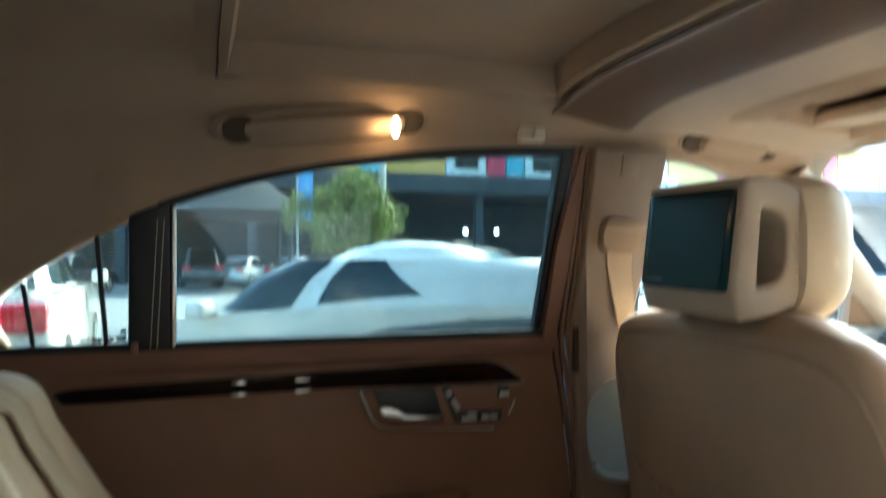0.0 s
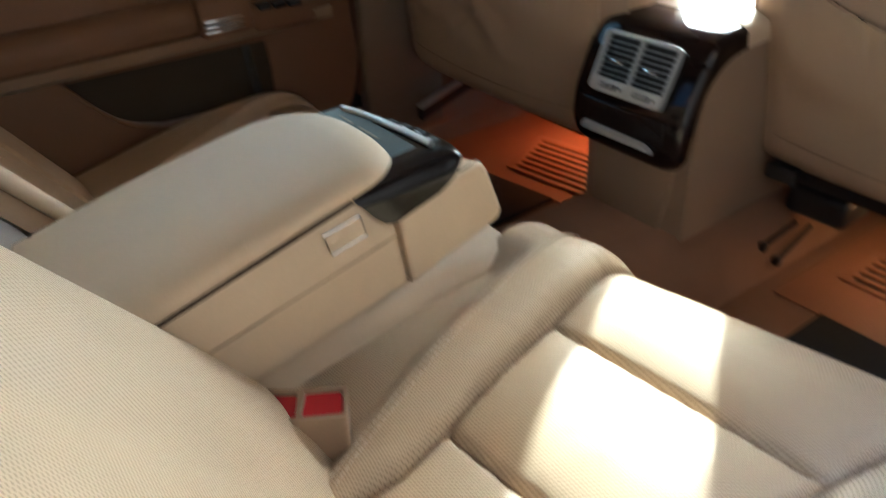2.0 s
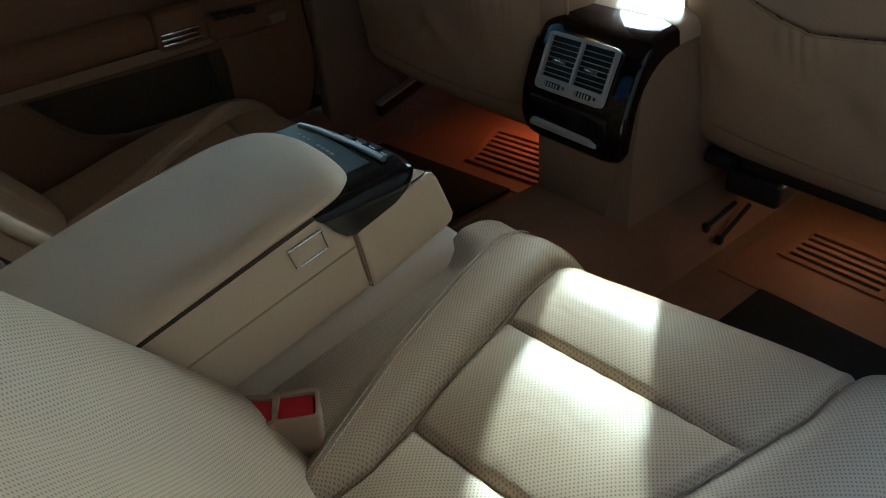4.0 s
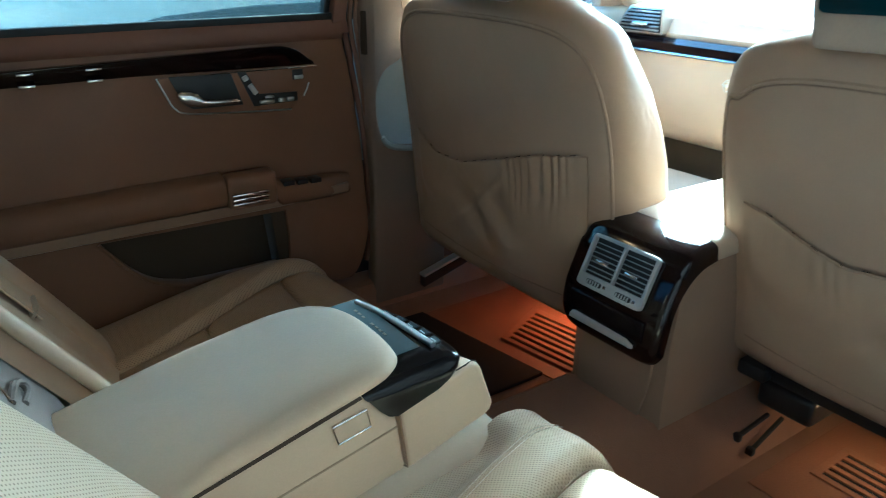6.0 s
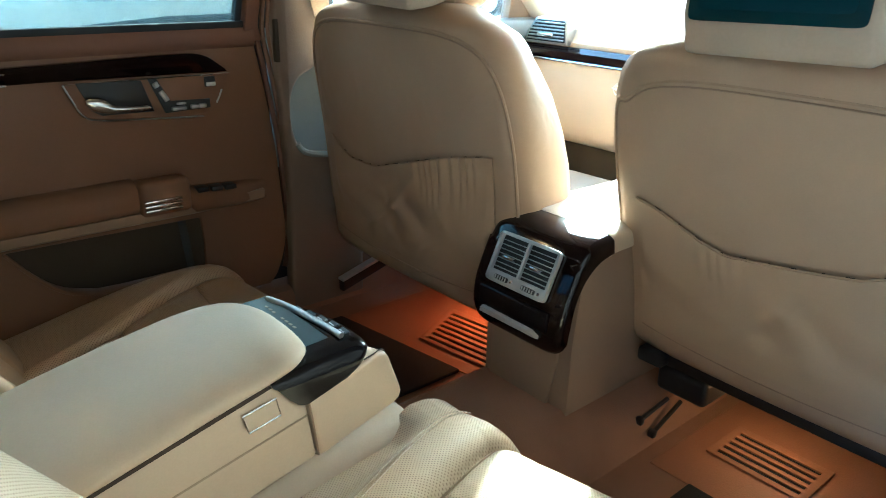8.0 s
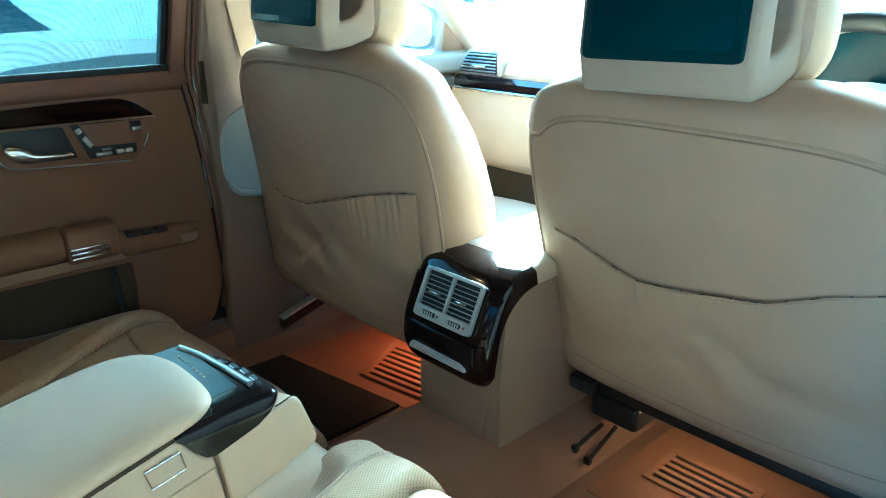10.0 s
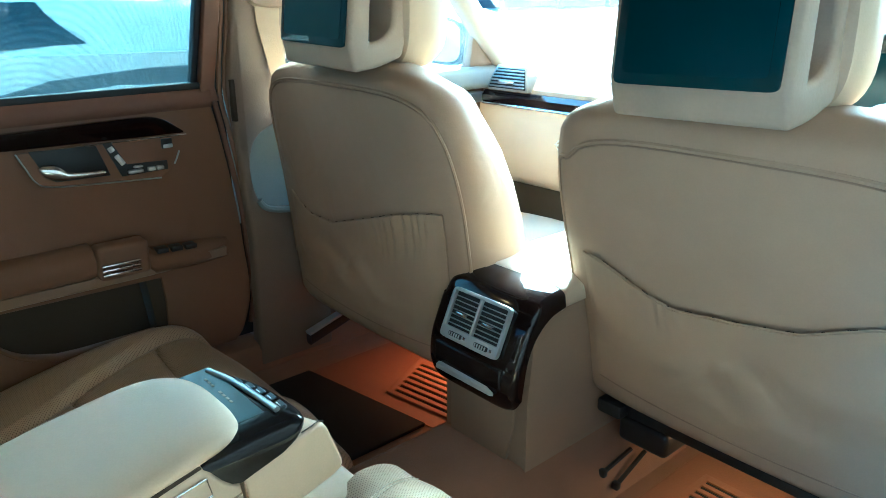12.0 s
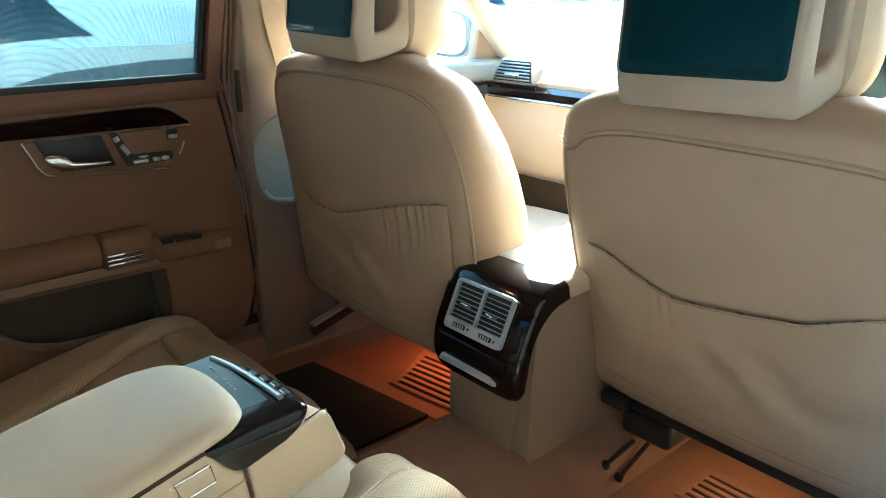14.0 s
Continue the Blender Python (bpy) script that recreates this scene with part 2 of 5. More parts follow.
def sheet(f, nu, nv, thick=0.0, size=None):
    """A skin f(u, v), u and v from 0 to 1, with thickness along its normals."""
    bm = loft([[f(a / nu, b / nv) for b in range(nv + 1)] for a in range(nu + 1)], cap=False, close=False)
    if size:
        bm.verts.index_update()
        lay = bm.loops.layers.uv.new("skin")
        for fc in bm.faces:
            for lp in fc.loops:
                a, b = divmod(lp.vert.index, nv + 1)
                lp[lay].uv = (a / nu * size[0], b / nv * size[1])
    if thick:
        bmesh.ops.recalc_face_normals(bm, faces=bm.faces)
        bmesh.ops.solidify(bm, geom=bm.faces, thickness=thick)
    return bm


def tube(points, radius, n=8, flat=1.0, closed=False):
    """A round or flattened rod along points."""
    pts = [Vector(p) for p in points]
    rings = []
    side = None
    for k, p in enumerate(pts):
        a, b = pts[k - 1] if k or closed else p, pts[(k + 1) % len(pts)] if k + 1 < len(pts) or closed else p
        d = (b - a).normalized()
        if side is None:
            side = d.cross(Vector((0, 0, 1)) if abs(d.z) < 0.9 else Vector((1, 0, 0))).normalized()
        side = (side - d * side.dot(d)).normalized()
        up = side.cross(d)
        rings.append([p + radius * (math.cos(2 * math.pi * i / n) * side + flat * math.sin(2 * math.pi * i / n) * up) for i in range(n)])
    if closed:
        rings.append(rings[0])
    return loft(rings, cap=not closed)


def superellipse(a, b, power, n=40):
    out = []
    for k in range(n):
        t = 2 * math.pi * k / n
        c, s = math.cos(t), math.sin(t)
        out.append((a * math.copysign(abs(c) ** (2 / power), c), b * math.copysign(abs(s) ** (2 / power), s)))
    return out


def spline(points, per=8):
    """A smooth line through points."""
    p = [Vector(q) for q in points]
    p = [2 * p[0] - p[1], *p, 2 * p[-1] - p[-2]]
    out = []
    for k in range(1, len(p) - 2):
        for s in range(per):
            t = s / per
            out.append(0.5 * (2 * p[k] + (p[k + 1] - p[k - 1]) * t + (2 * p[k - 1] - 5 * p[k] + 4 * p[k + 1] - p[k + 2]) * t * t
                              + (3 * p[k] - p[k - 1] - 3 * p[k + 1] + p[k + 2]) * t ** 3))
    return out + [p[-2]]


def curve2(points, per=6):
    return [(q.x, q.y) for q in spline([(a, b, 0) for a, b in points], per)]


def step(a, b, x):
    t = min(1.0, max(0.0, (x - a) / (b - a)))
    return t * t * (3 - 2 * t)


def table(rows, x):
    """Piecewise smooth look-up in (x, value) rows."""
    if x <= rows[0][0]:
        return rows[0][1]
    for (a, va), (b, vb) in zip(rows, rows[1:]):
        if x <= b:
            return va + (vb - va) * (x - a) / (b - a)
    return rows[-1][1]


def groove(d, width=0.006, deep=0.006):
    """A sewn groove at distance d."""
    return -deep * math.exp(-(d / width) ** 2)


def join(*parts_):
    out = bmesh.new()
    for b in parts_:
        me = bpy.data.meshes.new("tmp")
        b.to_mesh(me)
        b.free()
        out.from_mesh(me)
        bpy.data.meshes.remove(me)
    return out


# ---- ground and distance ----
ASPHALT = material("pale worn concrete", (0.20, 0.20, 0.195), 0.9, vary=0.25, scale=0.6, fine=30, bump=0.4, depth=0.01)
structure("ground", sheet(lambda u, v: (-1500 + 3000 * u, -1500 + 3000 * v, 0), 30, 30), ASPHALT, "pale worn concrete parking ground", "ground")

# out of view; added to hold back low sky light from the open side
structure("light_block_wall", box(-9, 12, -2.75, -2.55, -0.05, 5.6, 0.02), material("brown light blocking surface", (0.058, 0.046, 0.036), 0.9, vary=0.2, scale=1.5, fine=60, bump=0.4), "unseen brown wall added to block sky light beside the car", "wall")

# ---- cabin shell ----
structure("floor", join(
    box(-0.75, 1.6, -0.74, -0.13, 0.24, 0.29, 0.01), box(-0.75, 1.6, 0.13, 0.74, 0.24, 0.29, 0.01),
    loft([[(x, y, z) for y, z in ((-0.2, 0.25), (-0.16, 0.29), (-0.13, 0.37), (-0.09, 0.398), (0.09, 0.398), (0.13, 0.37), (0.16, 0.29), (0.2, 0.25))] for x in (-0.75, 0.0, 0.4, 1.6)])),
    CARPET, "brown carpeted car floor with a raised centre tunnel", "floor")


def side_y(z):
    return 0.735 - max(0, z - 0.96) * 0.22


def lean(bm):
    """Leans the upper side walls inwards, as the glass leans."""
    for v in bm.verts:
        off = side_y(v.co.z) - 0.735
        v.co.y += off if v.co.y > 0 else -off
    return bm


def roof_z(x, y):
    crown = 1.43 - 0.10 * (abs(y) / 0.66) ** 8 - 0.03 * step(0.45, 0.88, x) - 0.05 * step(-0.5, -1.2, x)
    for x0, x1, w in ((-0.36, 0.21, 0.55), (0.56, 0.80, 0.50)):
        inside = step(x0, x0 + 0.012, x) * (1 - step(x1 - 0.012, x1, x)) * (1 - step(w - 0.014, w, abs(y)))
        lip = step(x0 - 0.03, x0, x) * (1 - step(x1, x1 + 0.03, x)) * (1 - step(w, w + 0.03, abs(y)))
        crown += 0.045 * inside - 0.010 * lip
    # the roof steps down in front of the sunroof blind
    crown -= 0.034 * step(0.215, 0.375, x) * (1 - step(0.565, 0.63, abs(y)))
    return crown


def roof_point(u, v):
    x, y = -1.25 + 2.13 * u, -0.66 + 1.32 * v
    return (x, y, roof_z(x, y))


structure("ceiling", sheet(roof_point, 330, 130, 0.02), HEADLINER, "beige woven headliner with a closed sunroof blind", "ceiling")


roof_step = thing("roof_step", (0.30, 0, 1.40), "roof step before the sunroof blind with its shade painted on", "trim", kind="structure")


def step_skin(u, v):
    y = -0.59 + 1.18 * v
    x = 0.214 + 0.150 * u
    return (x, y, roof_z(x, y) - 0.023)


gap = [(0.206, -0.545), (0.206, 0.545), (-0.357, 0.545), (-0.357, -0.545)]
part("blind_gap", tube([(a[0] + (b[0] - a[0]) * k / 12, a[1] + (b[1] - a[1]) * k / 12, 0) for a, b in zip(gap, gap[1:] + gap[:1]) for k in range(12)], 0.0028, 6, closed=True), GAP, roof_step, "dark gap round the sunroof blind")
for v in bpy.data.objects["blind_gap"].data.vertices:
    v.co.z += roof_z(v.co.x, v.co.y) - 0.022
# dark sheet over the rear-facing step paints its shade
part("step_shade", sheet(step_skin, 20, 60, 0.003), material("dark brown step shade", (0.11, 0.062, 0.036), 0.75), roof_step)


def side_shell(sign):
    """Roof rail, rear pillar and sills of one side."""
    y0, y1 = 0.715, 0.76
    top = curve2([(-0.66, 0.965), (-0.685, 1.03), (-0.62, 1.09), (-0.50, 1.16), (-0.40, 1.205), (-0.25, 1.247), (-0.05, 1.283), (0.12, 1.300), (0.30, 1.310)], 5)
    front = curve2([(0.46, 1.300), (0.55, 1.297), (0.653, 1.274), (0.75, 1.232), (0.84, 1.182), (0.90, 1.142)], 4)
    outline = [(-1.25, 0.2), (-0.74, 0.2), (-0.72, 0.6), *top, *front, (0.93, 1.16), (0.86, 1.36), (-1.25, 1.36)]
    bm = lean(prism(outline, y0, y1, "y", r=0.012, seg=3))
    if sign < 0:
        bm.transform(Matrix.Diagonal((1, -1, 1, 1)))
    return bm


structure("wall_left", side_shell(1), HEADLINER, "beige fabric roof side and rear pillar trim", "wall")
structure("wall_right", side_shell(-1), HEADLINER, "beige fabric roof side and rear pillar trim", "wall")
structure("wall_rear", join(box(-1.28, -1.22, -0.75, 0.75, 0.2, 0.98, 0.01), box(-1.25, -0.72, -0.70, 0.70, 0.93, 0.96, 0.01)), TAN,
          "beige parcel shelf behind the rear seats", "wall")
# out of view; tinted nearly black to block sky light from behind
rw = thing("window_rear", (-1.0, 0, 0.96), "unseen rear window, near-black to keep light out", "window", kind="structure")
part("pane", sheet(lambda u, v: (-0.98 - 0.18 * (1 - u), (0.70 - 0.08 * u) * (2 * v - 1), 0.95 + 0.46 * u), 4, 8), pane_glass("dark rear glass", (0.04, 0.045, 0.05), dust=0.01), rw)
structure("sill_left", join(box(-0.75, 1.5, 0.69, 0.78, 0.22, 0.36, 0.02)), CARPET, "brown carpeted door sill", "sill")
structure("sill_right", join(box(-0.75, 1.5, -0.78, -0.69, 0.22, 0.36, 0.02)), CARPET, "brown carpeted door sill", "sill")


def pillar_b(sign, name):
    """Pillar between the doors: one trim from roof to floor with a scooped edge, ribbed seals and a slot."""
    p = thing(name, (0.38, sign * 0.72, 0.36), "beige plastic centre pillar between the car doors", "pillar", kind="structure")
    flip = Matrix.Diagonal((1, sign, 1, 1))
    notch = curve2([(0.432, 0.960), (0.424, 0.905), (0.404, 0.872), (0.366, 0.851), (0.346, 0.822), (0.338, 0.780), (0.344, 0.728), (0.360, 0.693), (0.392, 0.679), (0.44, 0.672), (0.52, 0.668)], 4)
    trim = lean(prism([(0.318, 0.30), (0.326, 0.60), (0.316, 0.80), (0.306, 0.96), (0.312, 1.10), (0.316, 1.315), (0.475, 1.315), (0.455, 1.10), *notch, (0.52, 0.30)], 0.688, 0.726, r=0.008, seg=3))
    lines = [(0.286, 1.312), (0.282, 1.10), (0.276, 0.96), (0.287, 0.88), (0.300, 0.80), (0.314, 0.70), (0.320, 0.60), (0.325, 0.49), (0.31, 0.41)]
    ribs = [lean(tube([(x + o, 0.716 - d, z) for x, z in curve2(lines, 4)], r, 8)) for o, d, r in ((0.004, 0.0, 0.006), (0.016, 0.006, 0.005), (0.027, 0.008, 0.004))]
    slot = lean(prism([(0.309, 0.886), (0.318, 0.886), (0.316, 0.974), (0.307, 0.974)], 0.6845, 0.70, r=0.002))
    # pale bead painted as the ledge catching light from above
    lip = tube([(x, 0.690, z - 0.003) for x, z in notch[26:]], 0.0075, 8)
    cap = lean(prism([(0.372, 1.262), (0.412, 1.262), (0.412, 1.300), (0.372, 1.300)], 0.684, 0.70, r=0.004))
    # unseen backing, added to stop light leaking between door and pillar
    back = join(prism([(0.27, 0.30), (0.50, 0.30), (0.50, 0.93), (0.27, 0.93)], 0.772, 0.80), lean(prism([(0.27, 0.935), (0.50, 0.935), (0.49, 1.33), (0.285, 1.33)], 0.772, 0.80)))
    for nm, b, mt, lb in (("pillar_core", back, SEAL, "unseen dark backing against light leaks"), ("trim", trim, PILLAR_TRIM, ""), ("door_seal", ribs[0], DOOR_TOP, "brown door seal"), ("door_seal", ribs[1], DOOR_SKIN, "ribbed brown door seal"), ("door_seal", ribs[2], DOOR_SKIN, "ribbed brown door seal"), ("lit_lip", lip, PALE_TRIM, "pale bead painting the scoop's lit lower edge"), ("vent_slot", slot, GAP, "narrow dark slot"), ("bolt_cap", cap, PILLAR_TRIM, "small square cover")):
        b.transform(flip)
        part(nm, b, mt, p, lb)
    return p


pillar_b(1, "pillar_left")
pillar_b(-1, "pillar_right")


def pillar_a(sign, name):
    p = thing(name, (1.1, sign * 0.72, 0.95), "cream windshield pillar trim", "pillar", kind="structure")
    rings = []
    for x, z, w in ((0.80, 1.285, 0.026), (0.885, 1.205, 0.027), (0.965, 1.118, 0.028), (1.052, 1.038, 0.030), (1.15, 0.955, 0.033), (1.21, 0.905, 0.036)):
        y = side_y(z) - 0.022
        rings.append([(x + a * 0.9, sign * (y + b), z + a * 0.5) for a, b in superellipse(w, w, 3, 16)])
    part("trim", loft(rings), CREAM_TRIM, p)
    tri = lean(prism([(1.018, 0.93), (1.15, 0.93), (1.018, 1.062)], 0.715, 0.75, r=0.006))
    tri.transform(Matrix.Diagonal((1, sign, 1, 1)))
    part("mirror_triangle", tri, TAN, p, "brown corner cover of the door mirror")
    return p


pillar_a(1, "pillar_front_left")
pillar_a(-1, "pillar_front_right")

wind = thing("windshield", (1.3, 0, 0.93), "dusty bright windshield glass", "windshield", kind="structure")
part("pane", sheet(lambda u, v: (1.42 - 0.55 * u - 0.10 * (2 * v - 1) ** 2, (0.70 - 0.06 * u) * (2 * v - 1), 0.90 + 0.46 * u), 8, 16), WINDSHIELD, wind)
part("header", box(0.835, 0.895, -0.62, 0.62, 1.325, 1.40, 0.015, 3), HEADLINER, wind, "beige windshield header trim")


# ---- rear left door ----
def rear_door():
    d = thing("car_door", (-0.15, 0.73, 0.36), "closed rear car door in brown leather with dark wood trim", "car door")
    front = curve2([(0.264, 0.95), (0.279, 0.88), (0.292, 0.80), (0.305, 0.70), (0.312, 0.60), (0.317, 0.49), (0.294, 0.41), (0.27, 0.38)], 4)
    pocket = [(-0.254, 0.580), (0.118, 0.574), (0.122, 0.520), (0.120, 0.455), (-0.05, 0.455), *curve2([(-0.10, 0.458), (-0.16, 0.478), (-0.205, 0.516), (-0.254, 0.580)], 5)[:-1]]
    part("panel", prism([(-0.70, 0.95), (-0.70, 0.38), *reversed(front)], 0.706, 0.745, holes=[pocket], r=0.004), DOOR_SKIN, d)
    # outer skin out of view, added to block light behind the door gap
    part("outer_panel", prism([(-0.74, 0.22), (-0.74, 0.96), (0.325, 0.96), (0.325, 0.22)], 0.802, 0.815, r=0.003), SILVER_PAINT, d, "silver painted outer panel")
    part("pocket_lining", join(prism([(-0.30, 0.60), (0.15, 0.60), (0.15, 0.43), (-0.30, 0.43)], 0.765, 0.775),
                               prism([(0.085, 0.60), (0.128, 0.60), (0.128, 0.44), (0.10, 0.44)], 0.712, 0.766)), POCKET, d, "dark grey door pocket lining")
    lip = [(x, 0.704, z) for x, z in pocket[3:]] + [(-0.254, 0.704, 0.580)]
    part("pocket_lip", tube(lip, 0.0035), DOOR_SKIN, d)

    def roll(u, v):
        a = math.pi * (v * 1.1 - 0.05)
        x = -0.72 + 0.990 * u
        return (x, 0.724 - 0.024 * math.sin(a) - 0.0 * u, 0.938 + 0.028 * math.cos(a))
    part("door_top", sheet(roll, 24, 10, 0.003), DOOR_TOP, d, "reddish brown padded door top")
    wood = [*curve2([(-0.590, 0.884), (-0.582, 0.900), (-0.40, 0.906), (-0.10, 0.912), (0.08, 0.916), (0.15, 0.911), (0.20, 0.880)], 6),
            *curve2([(0.205, 0.874), (0.05, 0.877), (-0.15, 0.880), (-0.40, 0.879), (-0.585, 0.878)], 6)]
    strip = prism(wood, 0.692, 0.712, r=0.006, seg=3)
    for v in strip.verts:
        v.co.y += (0.897 - v.co.z) * 0.40
    part("wood_strip", strip, WOOD, d, "glossy dark burl wood strip")
    part("chrome_line", tube([(x, 0.699, z - 0.003) for x, z in curve2([(0.206, 0.874), (0.05, 0.876), (-0.08, 0.876)], 6)], 0.0017, 6), CHROME, d, "thin chrome line")
    # chrome chips drawn in place of reflections along the wood's edges
    for x in (-0.33, -0.225):
        for z in (0.8785, 0.898):
            part("edge_glint", box(x, x + 0.026, 0.690, 0.704, z, z + 0.0045, 0.001), CHROME, d, "chrome chip drawn as a reflection")
    # handle panel
    plate = curve2([(-0.110, 0.873), (-0.098, 0.845), (-0.085, 0.818), (-0.060, 0.805), (0.03, 0.797), (0.144, 0.790)], 4)
    part("handle_panel", prism(plate + [(0.168, 0.805), (0.190, 0.838), (0.203, 0.872)], 0.6985, 0.71, r=0.003), DOOR_SKIN, d, "brown plate round the door handle")
    part("panel_edge", tube([(x, 0.697, z) for x, z in plate], 0.0017, 6), SATIN, d, "thin chrome edge line")
    part("panel_edge", tube([(0.174, 0.6975, 0.814), (0.181, 0.6975, 0.826), (0.187, 0.6975, 0.840)], 0.0017, 6), SATIN, d)
    # flat black plate stands in for the dark hollow behind the handle
    rec = [(-0.089, 0.875), (0.028, 0.871), (0.047, 0.810), (-0.050, 0.812), (-0.066, 0.822)]
    part("handle_recess", prism(rec, 0.6965, 0.70, r=0.002), BLACK, d, "black plate drawn as the dark handle hollow")
    lever = loft([[(x, 0.684 - dy + a * 0.008, z + b * h) for a, b in superellipse(1, 1, 2.2, 16)] for x, z, h, dy in ((-0.080, 0.843, 0.004, -0.002), (-0.074, 0.839, 0.0115, 0.0), (-0.058, 0.835, 0.0145, 0.002), (-0.046, 0.832, 0.0135, 0.003), (-0.036, 0.8265, 0.0085, 0.004), (-0.02, 0.8253, 0.0062, 0.006), (0.01, 0.8240, 0.0055, 0.008), (0.026, 0.8235, 0.0052, 0.008), (0.031, 0.8233, 0.002, 0.007))])
    part("door_handle", lever, CHROME, d, "chrome pull handle")
    part("switch_plate", prism([(0.040, 0.873), (0.057, 0.872), (0.080, 0.827), (0.160, 0.824), (0.160, 0.806), (0.068, 0.804)], 0.6965, 0.70, r=0.001), BLACK, d, "black bed of the seat switches")
    for b in (tube([(0.050, 0.690, 0.865), (0.054, 0.689, 0.857)], 0.0055, 8), tube([(0.060, 0.690, 0.848), (0.071, 0.689, 0.830)], 0.0042, 8, 1.2),
              box(0.078, 0.108, 0.686, 0.6965, 0.8085, 0.816, 0.003), box(0.090, 0.108, 0.688, 0.6965, 0.8185, 0.823, 0.002), box(0.117, 0.132, 0.687, 0.6965, 0.8085, 0.8165, 0.002), box(0.134, 0.149, 0.687, 0.6965, 0.8085, 0.8165, 0.002)):
        part("seat_switch", b, SATIN, d, "silver seat shaped switch")
    part("memory_bed", box(0.152, 0.174, 0.694, 0.70, 0.848, 0.868, 0.002), BLACK, d)
    part("memory_button", box(0.154, 0.173, 0.690, 0.695, 0.8495, 0.857, 0.0015), SATIN, d)
    # armrest
    rings = []
    for x, h, deep in ((-0.62, 0.640, 0.695), (-0.50, 0.638, 0.672), (-0.43, 0.640, 0.660), (-0.20, 0.644, 0.656), (-0.04, 0.645, 0.656), (-0.016, 0.645, 0.660)):
        rings.append([(x, min(0.72, deep + 0.045 + a), h + b + 0.004) for a, b in superellipse(0.045, 0.034, 2.6, 20)])
    part("armrest", loft(rings), DOOR_SKIN, d, "padded brown door armrest")
    rings = []
    for x, h, deep in ((0.002, 0.640, 0.662), (0.086, 0.636, 0.662), (0.10, 0.622, 0.664), (0.20, 0.616, 0.676), (0.27, 0.612, 0.696)):
        rings.append([(x, min(0.72, deep + 0.045 + a), h + b) for a, b in superellipse(0.045, 0.027, 3, 20)])
    part("armrest_front", loft(rings), DOOR_SKIN, d, "brown front of the door armrest")
    part("grip_cover", box(-0.014, 0.086, 0.654, 0.70, 0.612, 0.682, 0.01, 3), DOOR_SKIN, d)
    for k in range(3):
        z = 0.623 + k * 0.0092
        part("grip_slat", box(-0.010, 0.064, 0.6475, 0.656, z, z + 0.0060, 0.002), CHROME, d, "chrome slat")
    for k in range(3):
        x = 0.105 + k * 0.03
        part("window_switch", box(x, x + 0.024, 0.668, 0.694, 0.640 - k * 0.002, 0.650 - k * 0.002, 0.002), BLACK, d, "black window switch")
    part("armrest_base", loft([[(x, y + o, z) for y, z in ((0.715, 0.622), (0.672, 0.618), (0.676, 0.598), (0.70, 0.588), (0.715, 0.588))] for x, o in ((-0.66, 0.02), (-0.45, 0.0), (0.1, 0.0), (0.26, 0.012))]), TAN, d)
    # window
    arc = curve2([(-0.425, 1.192), (-0.30, 1.232), (-0.15, 1.264), (0.02, 1.284), (0.16, 1.294), (0.262, 1.299)], 5)
    outer = curve2([(-0.445, 1.205), (-0.30, 1.250), (-0.15, 1.283), (0.02, 1.303), (0.16, 1.313), (0.290, 1.318)], 5)
    part("window_frame", lean(prism([(-0.425, 0.955), *arc, (0.250, 1.13), (0.236, 0.955), (0.247, 0.955), (0.262, 1.13), *reversed(outer), (-0.445, 0.955)], 0.716, 0.742, r=0.003)), SEAL, d, "black window frame")
    part("frame_trim", lean(prism([(0.2475, 0.93), (0.2625, 1.13), (0.296, 1.316), (0.302, 1.316), (0.294, 1.10), (0.282, 0.96), (0.290, 0.93)], 0.706, 0.744, r=0.006, seg=3)), DOOR_TOP, d, "brown padded window frame")
    part("window_post", lean(prism([(-0.490, 0.955), (-0.424, 0.955), (-0.424, 1.20), (-0.487, 1.176)], 0.706, 0.744, r=0.006)), SEAL, d, "broad black post of the rear window")
    for x in (-0.456, -0.446):
        part("post_line", lean(tube([(x, 0.7055, 0.962), (x + 0.006, 0.7055, 1.07), (x + 0.012, 0.7055, 1.17)], 0.0012, 6)), GREY_TRIM, d, "thin pale line on the window post")
    part("post_edge", lean(box(-0.4235, -0.4165, 0.708, 0.742, 0.957, 1.19, 0.002)), SATIN, d, "bright window guide")
    q = curve2([(-0.490, 1.168), (-0.56, 1.125), (-0.63, 1.080), (-0.668, 1.045), (-0.672, 1.0), (-0.655, 0.957)], 4)
    part("pane", lean(prism([(-0.43, 0.95), *arc, (0.265, 1.13), (0.240, 0.95)], 0.728, 0.732)), BLIND, d, "blue tinted rear door glass")
    part("quarter_pane", lean(prism([(-0.49, 0.95), *q], 0.728, 0.732)), BLIND, d, "small blue tinted corner glass")
    # fine upright threads of the sun blind, deeper than the gaps between them
    top = arc + [(0.30, 1.299)]
    cor = [(x, z) for x, z in reversed(q)]
    for nm, x0, x1, edge in (("sun_blind", -0.414, 0.262, top), ("corner_blind", -0.664, -0.494, sorted(cor))):
        vs, fs = [], []
        n = int((x1 - x0) / 0.0016)
        for k in range(n):
            x = x0 + k * 0.0016
            z1 = table(edge, x)
            if x > 0.236:
                z1 = min(z1, 1.299)
            z0 = 0.957 if x < 0.236 else 0.957 + (x - 0.236) * 6.6
            if z1 <= z0:
                continue
            i = len(vs)
            for z in (z0, (z0 + z1) / 2, z1):
                y = side_y(z) - 0.011
                vs += [(x, y, z), (x, y - 0.0013, z)]
            fs += [(i, i + 1, i + 3, i + 2), (i + 2, i + 3, i + 5, i + 4)]
        # threads across, which shade the seats from the high sky
        z = 0.958
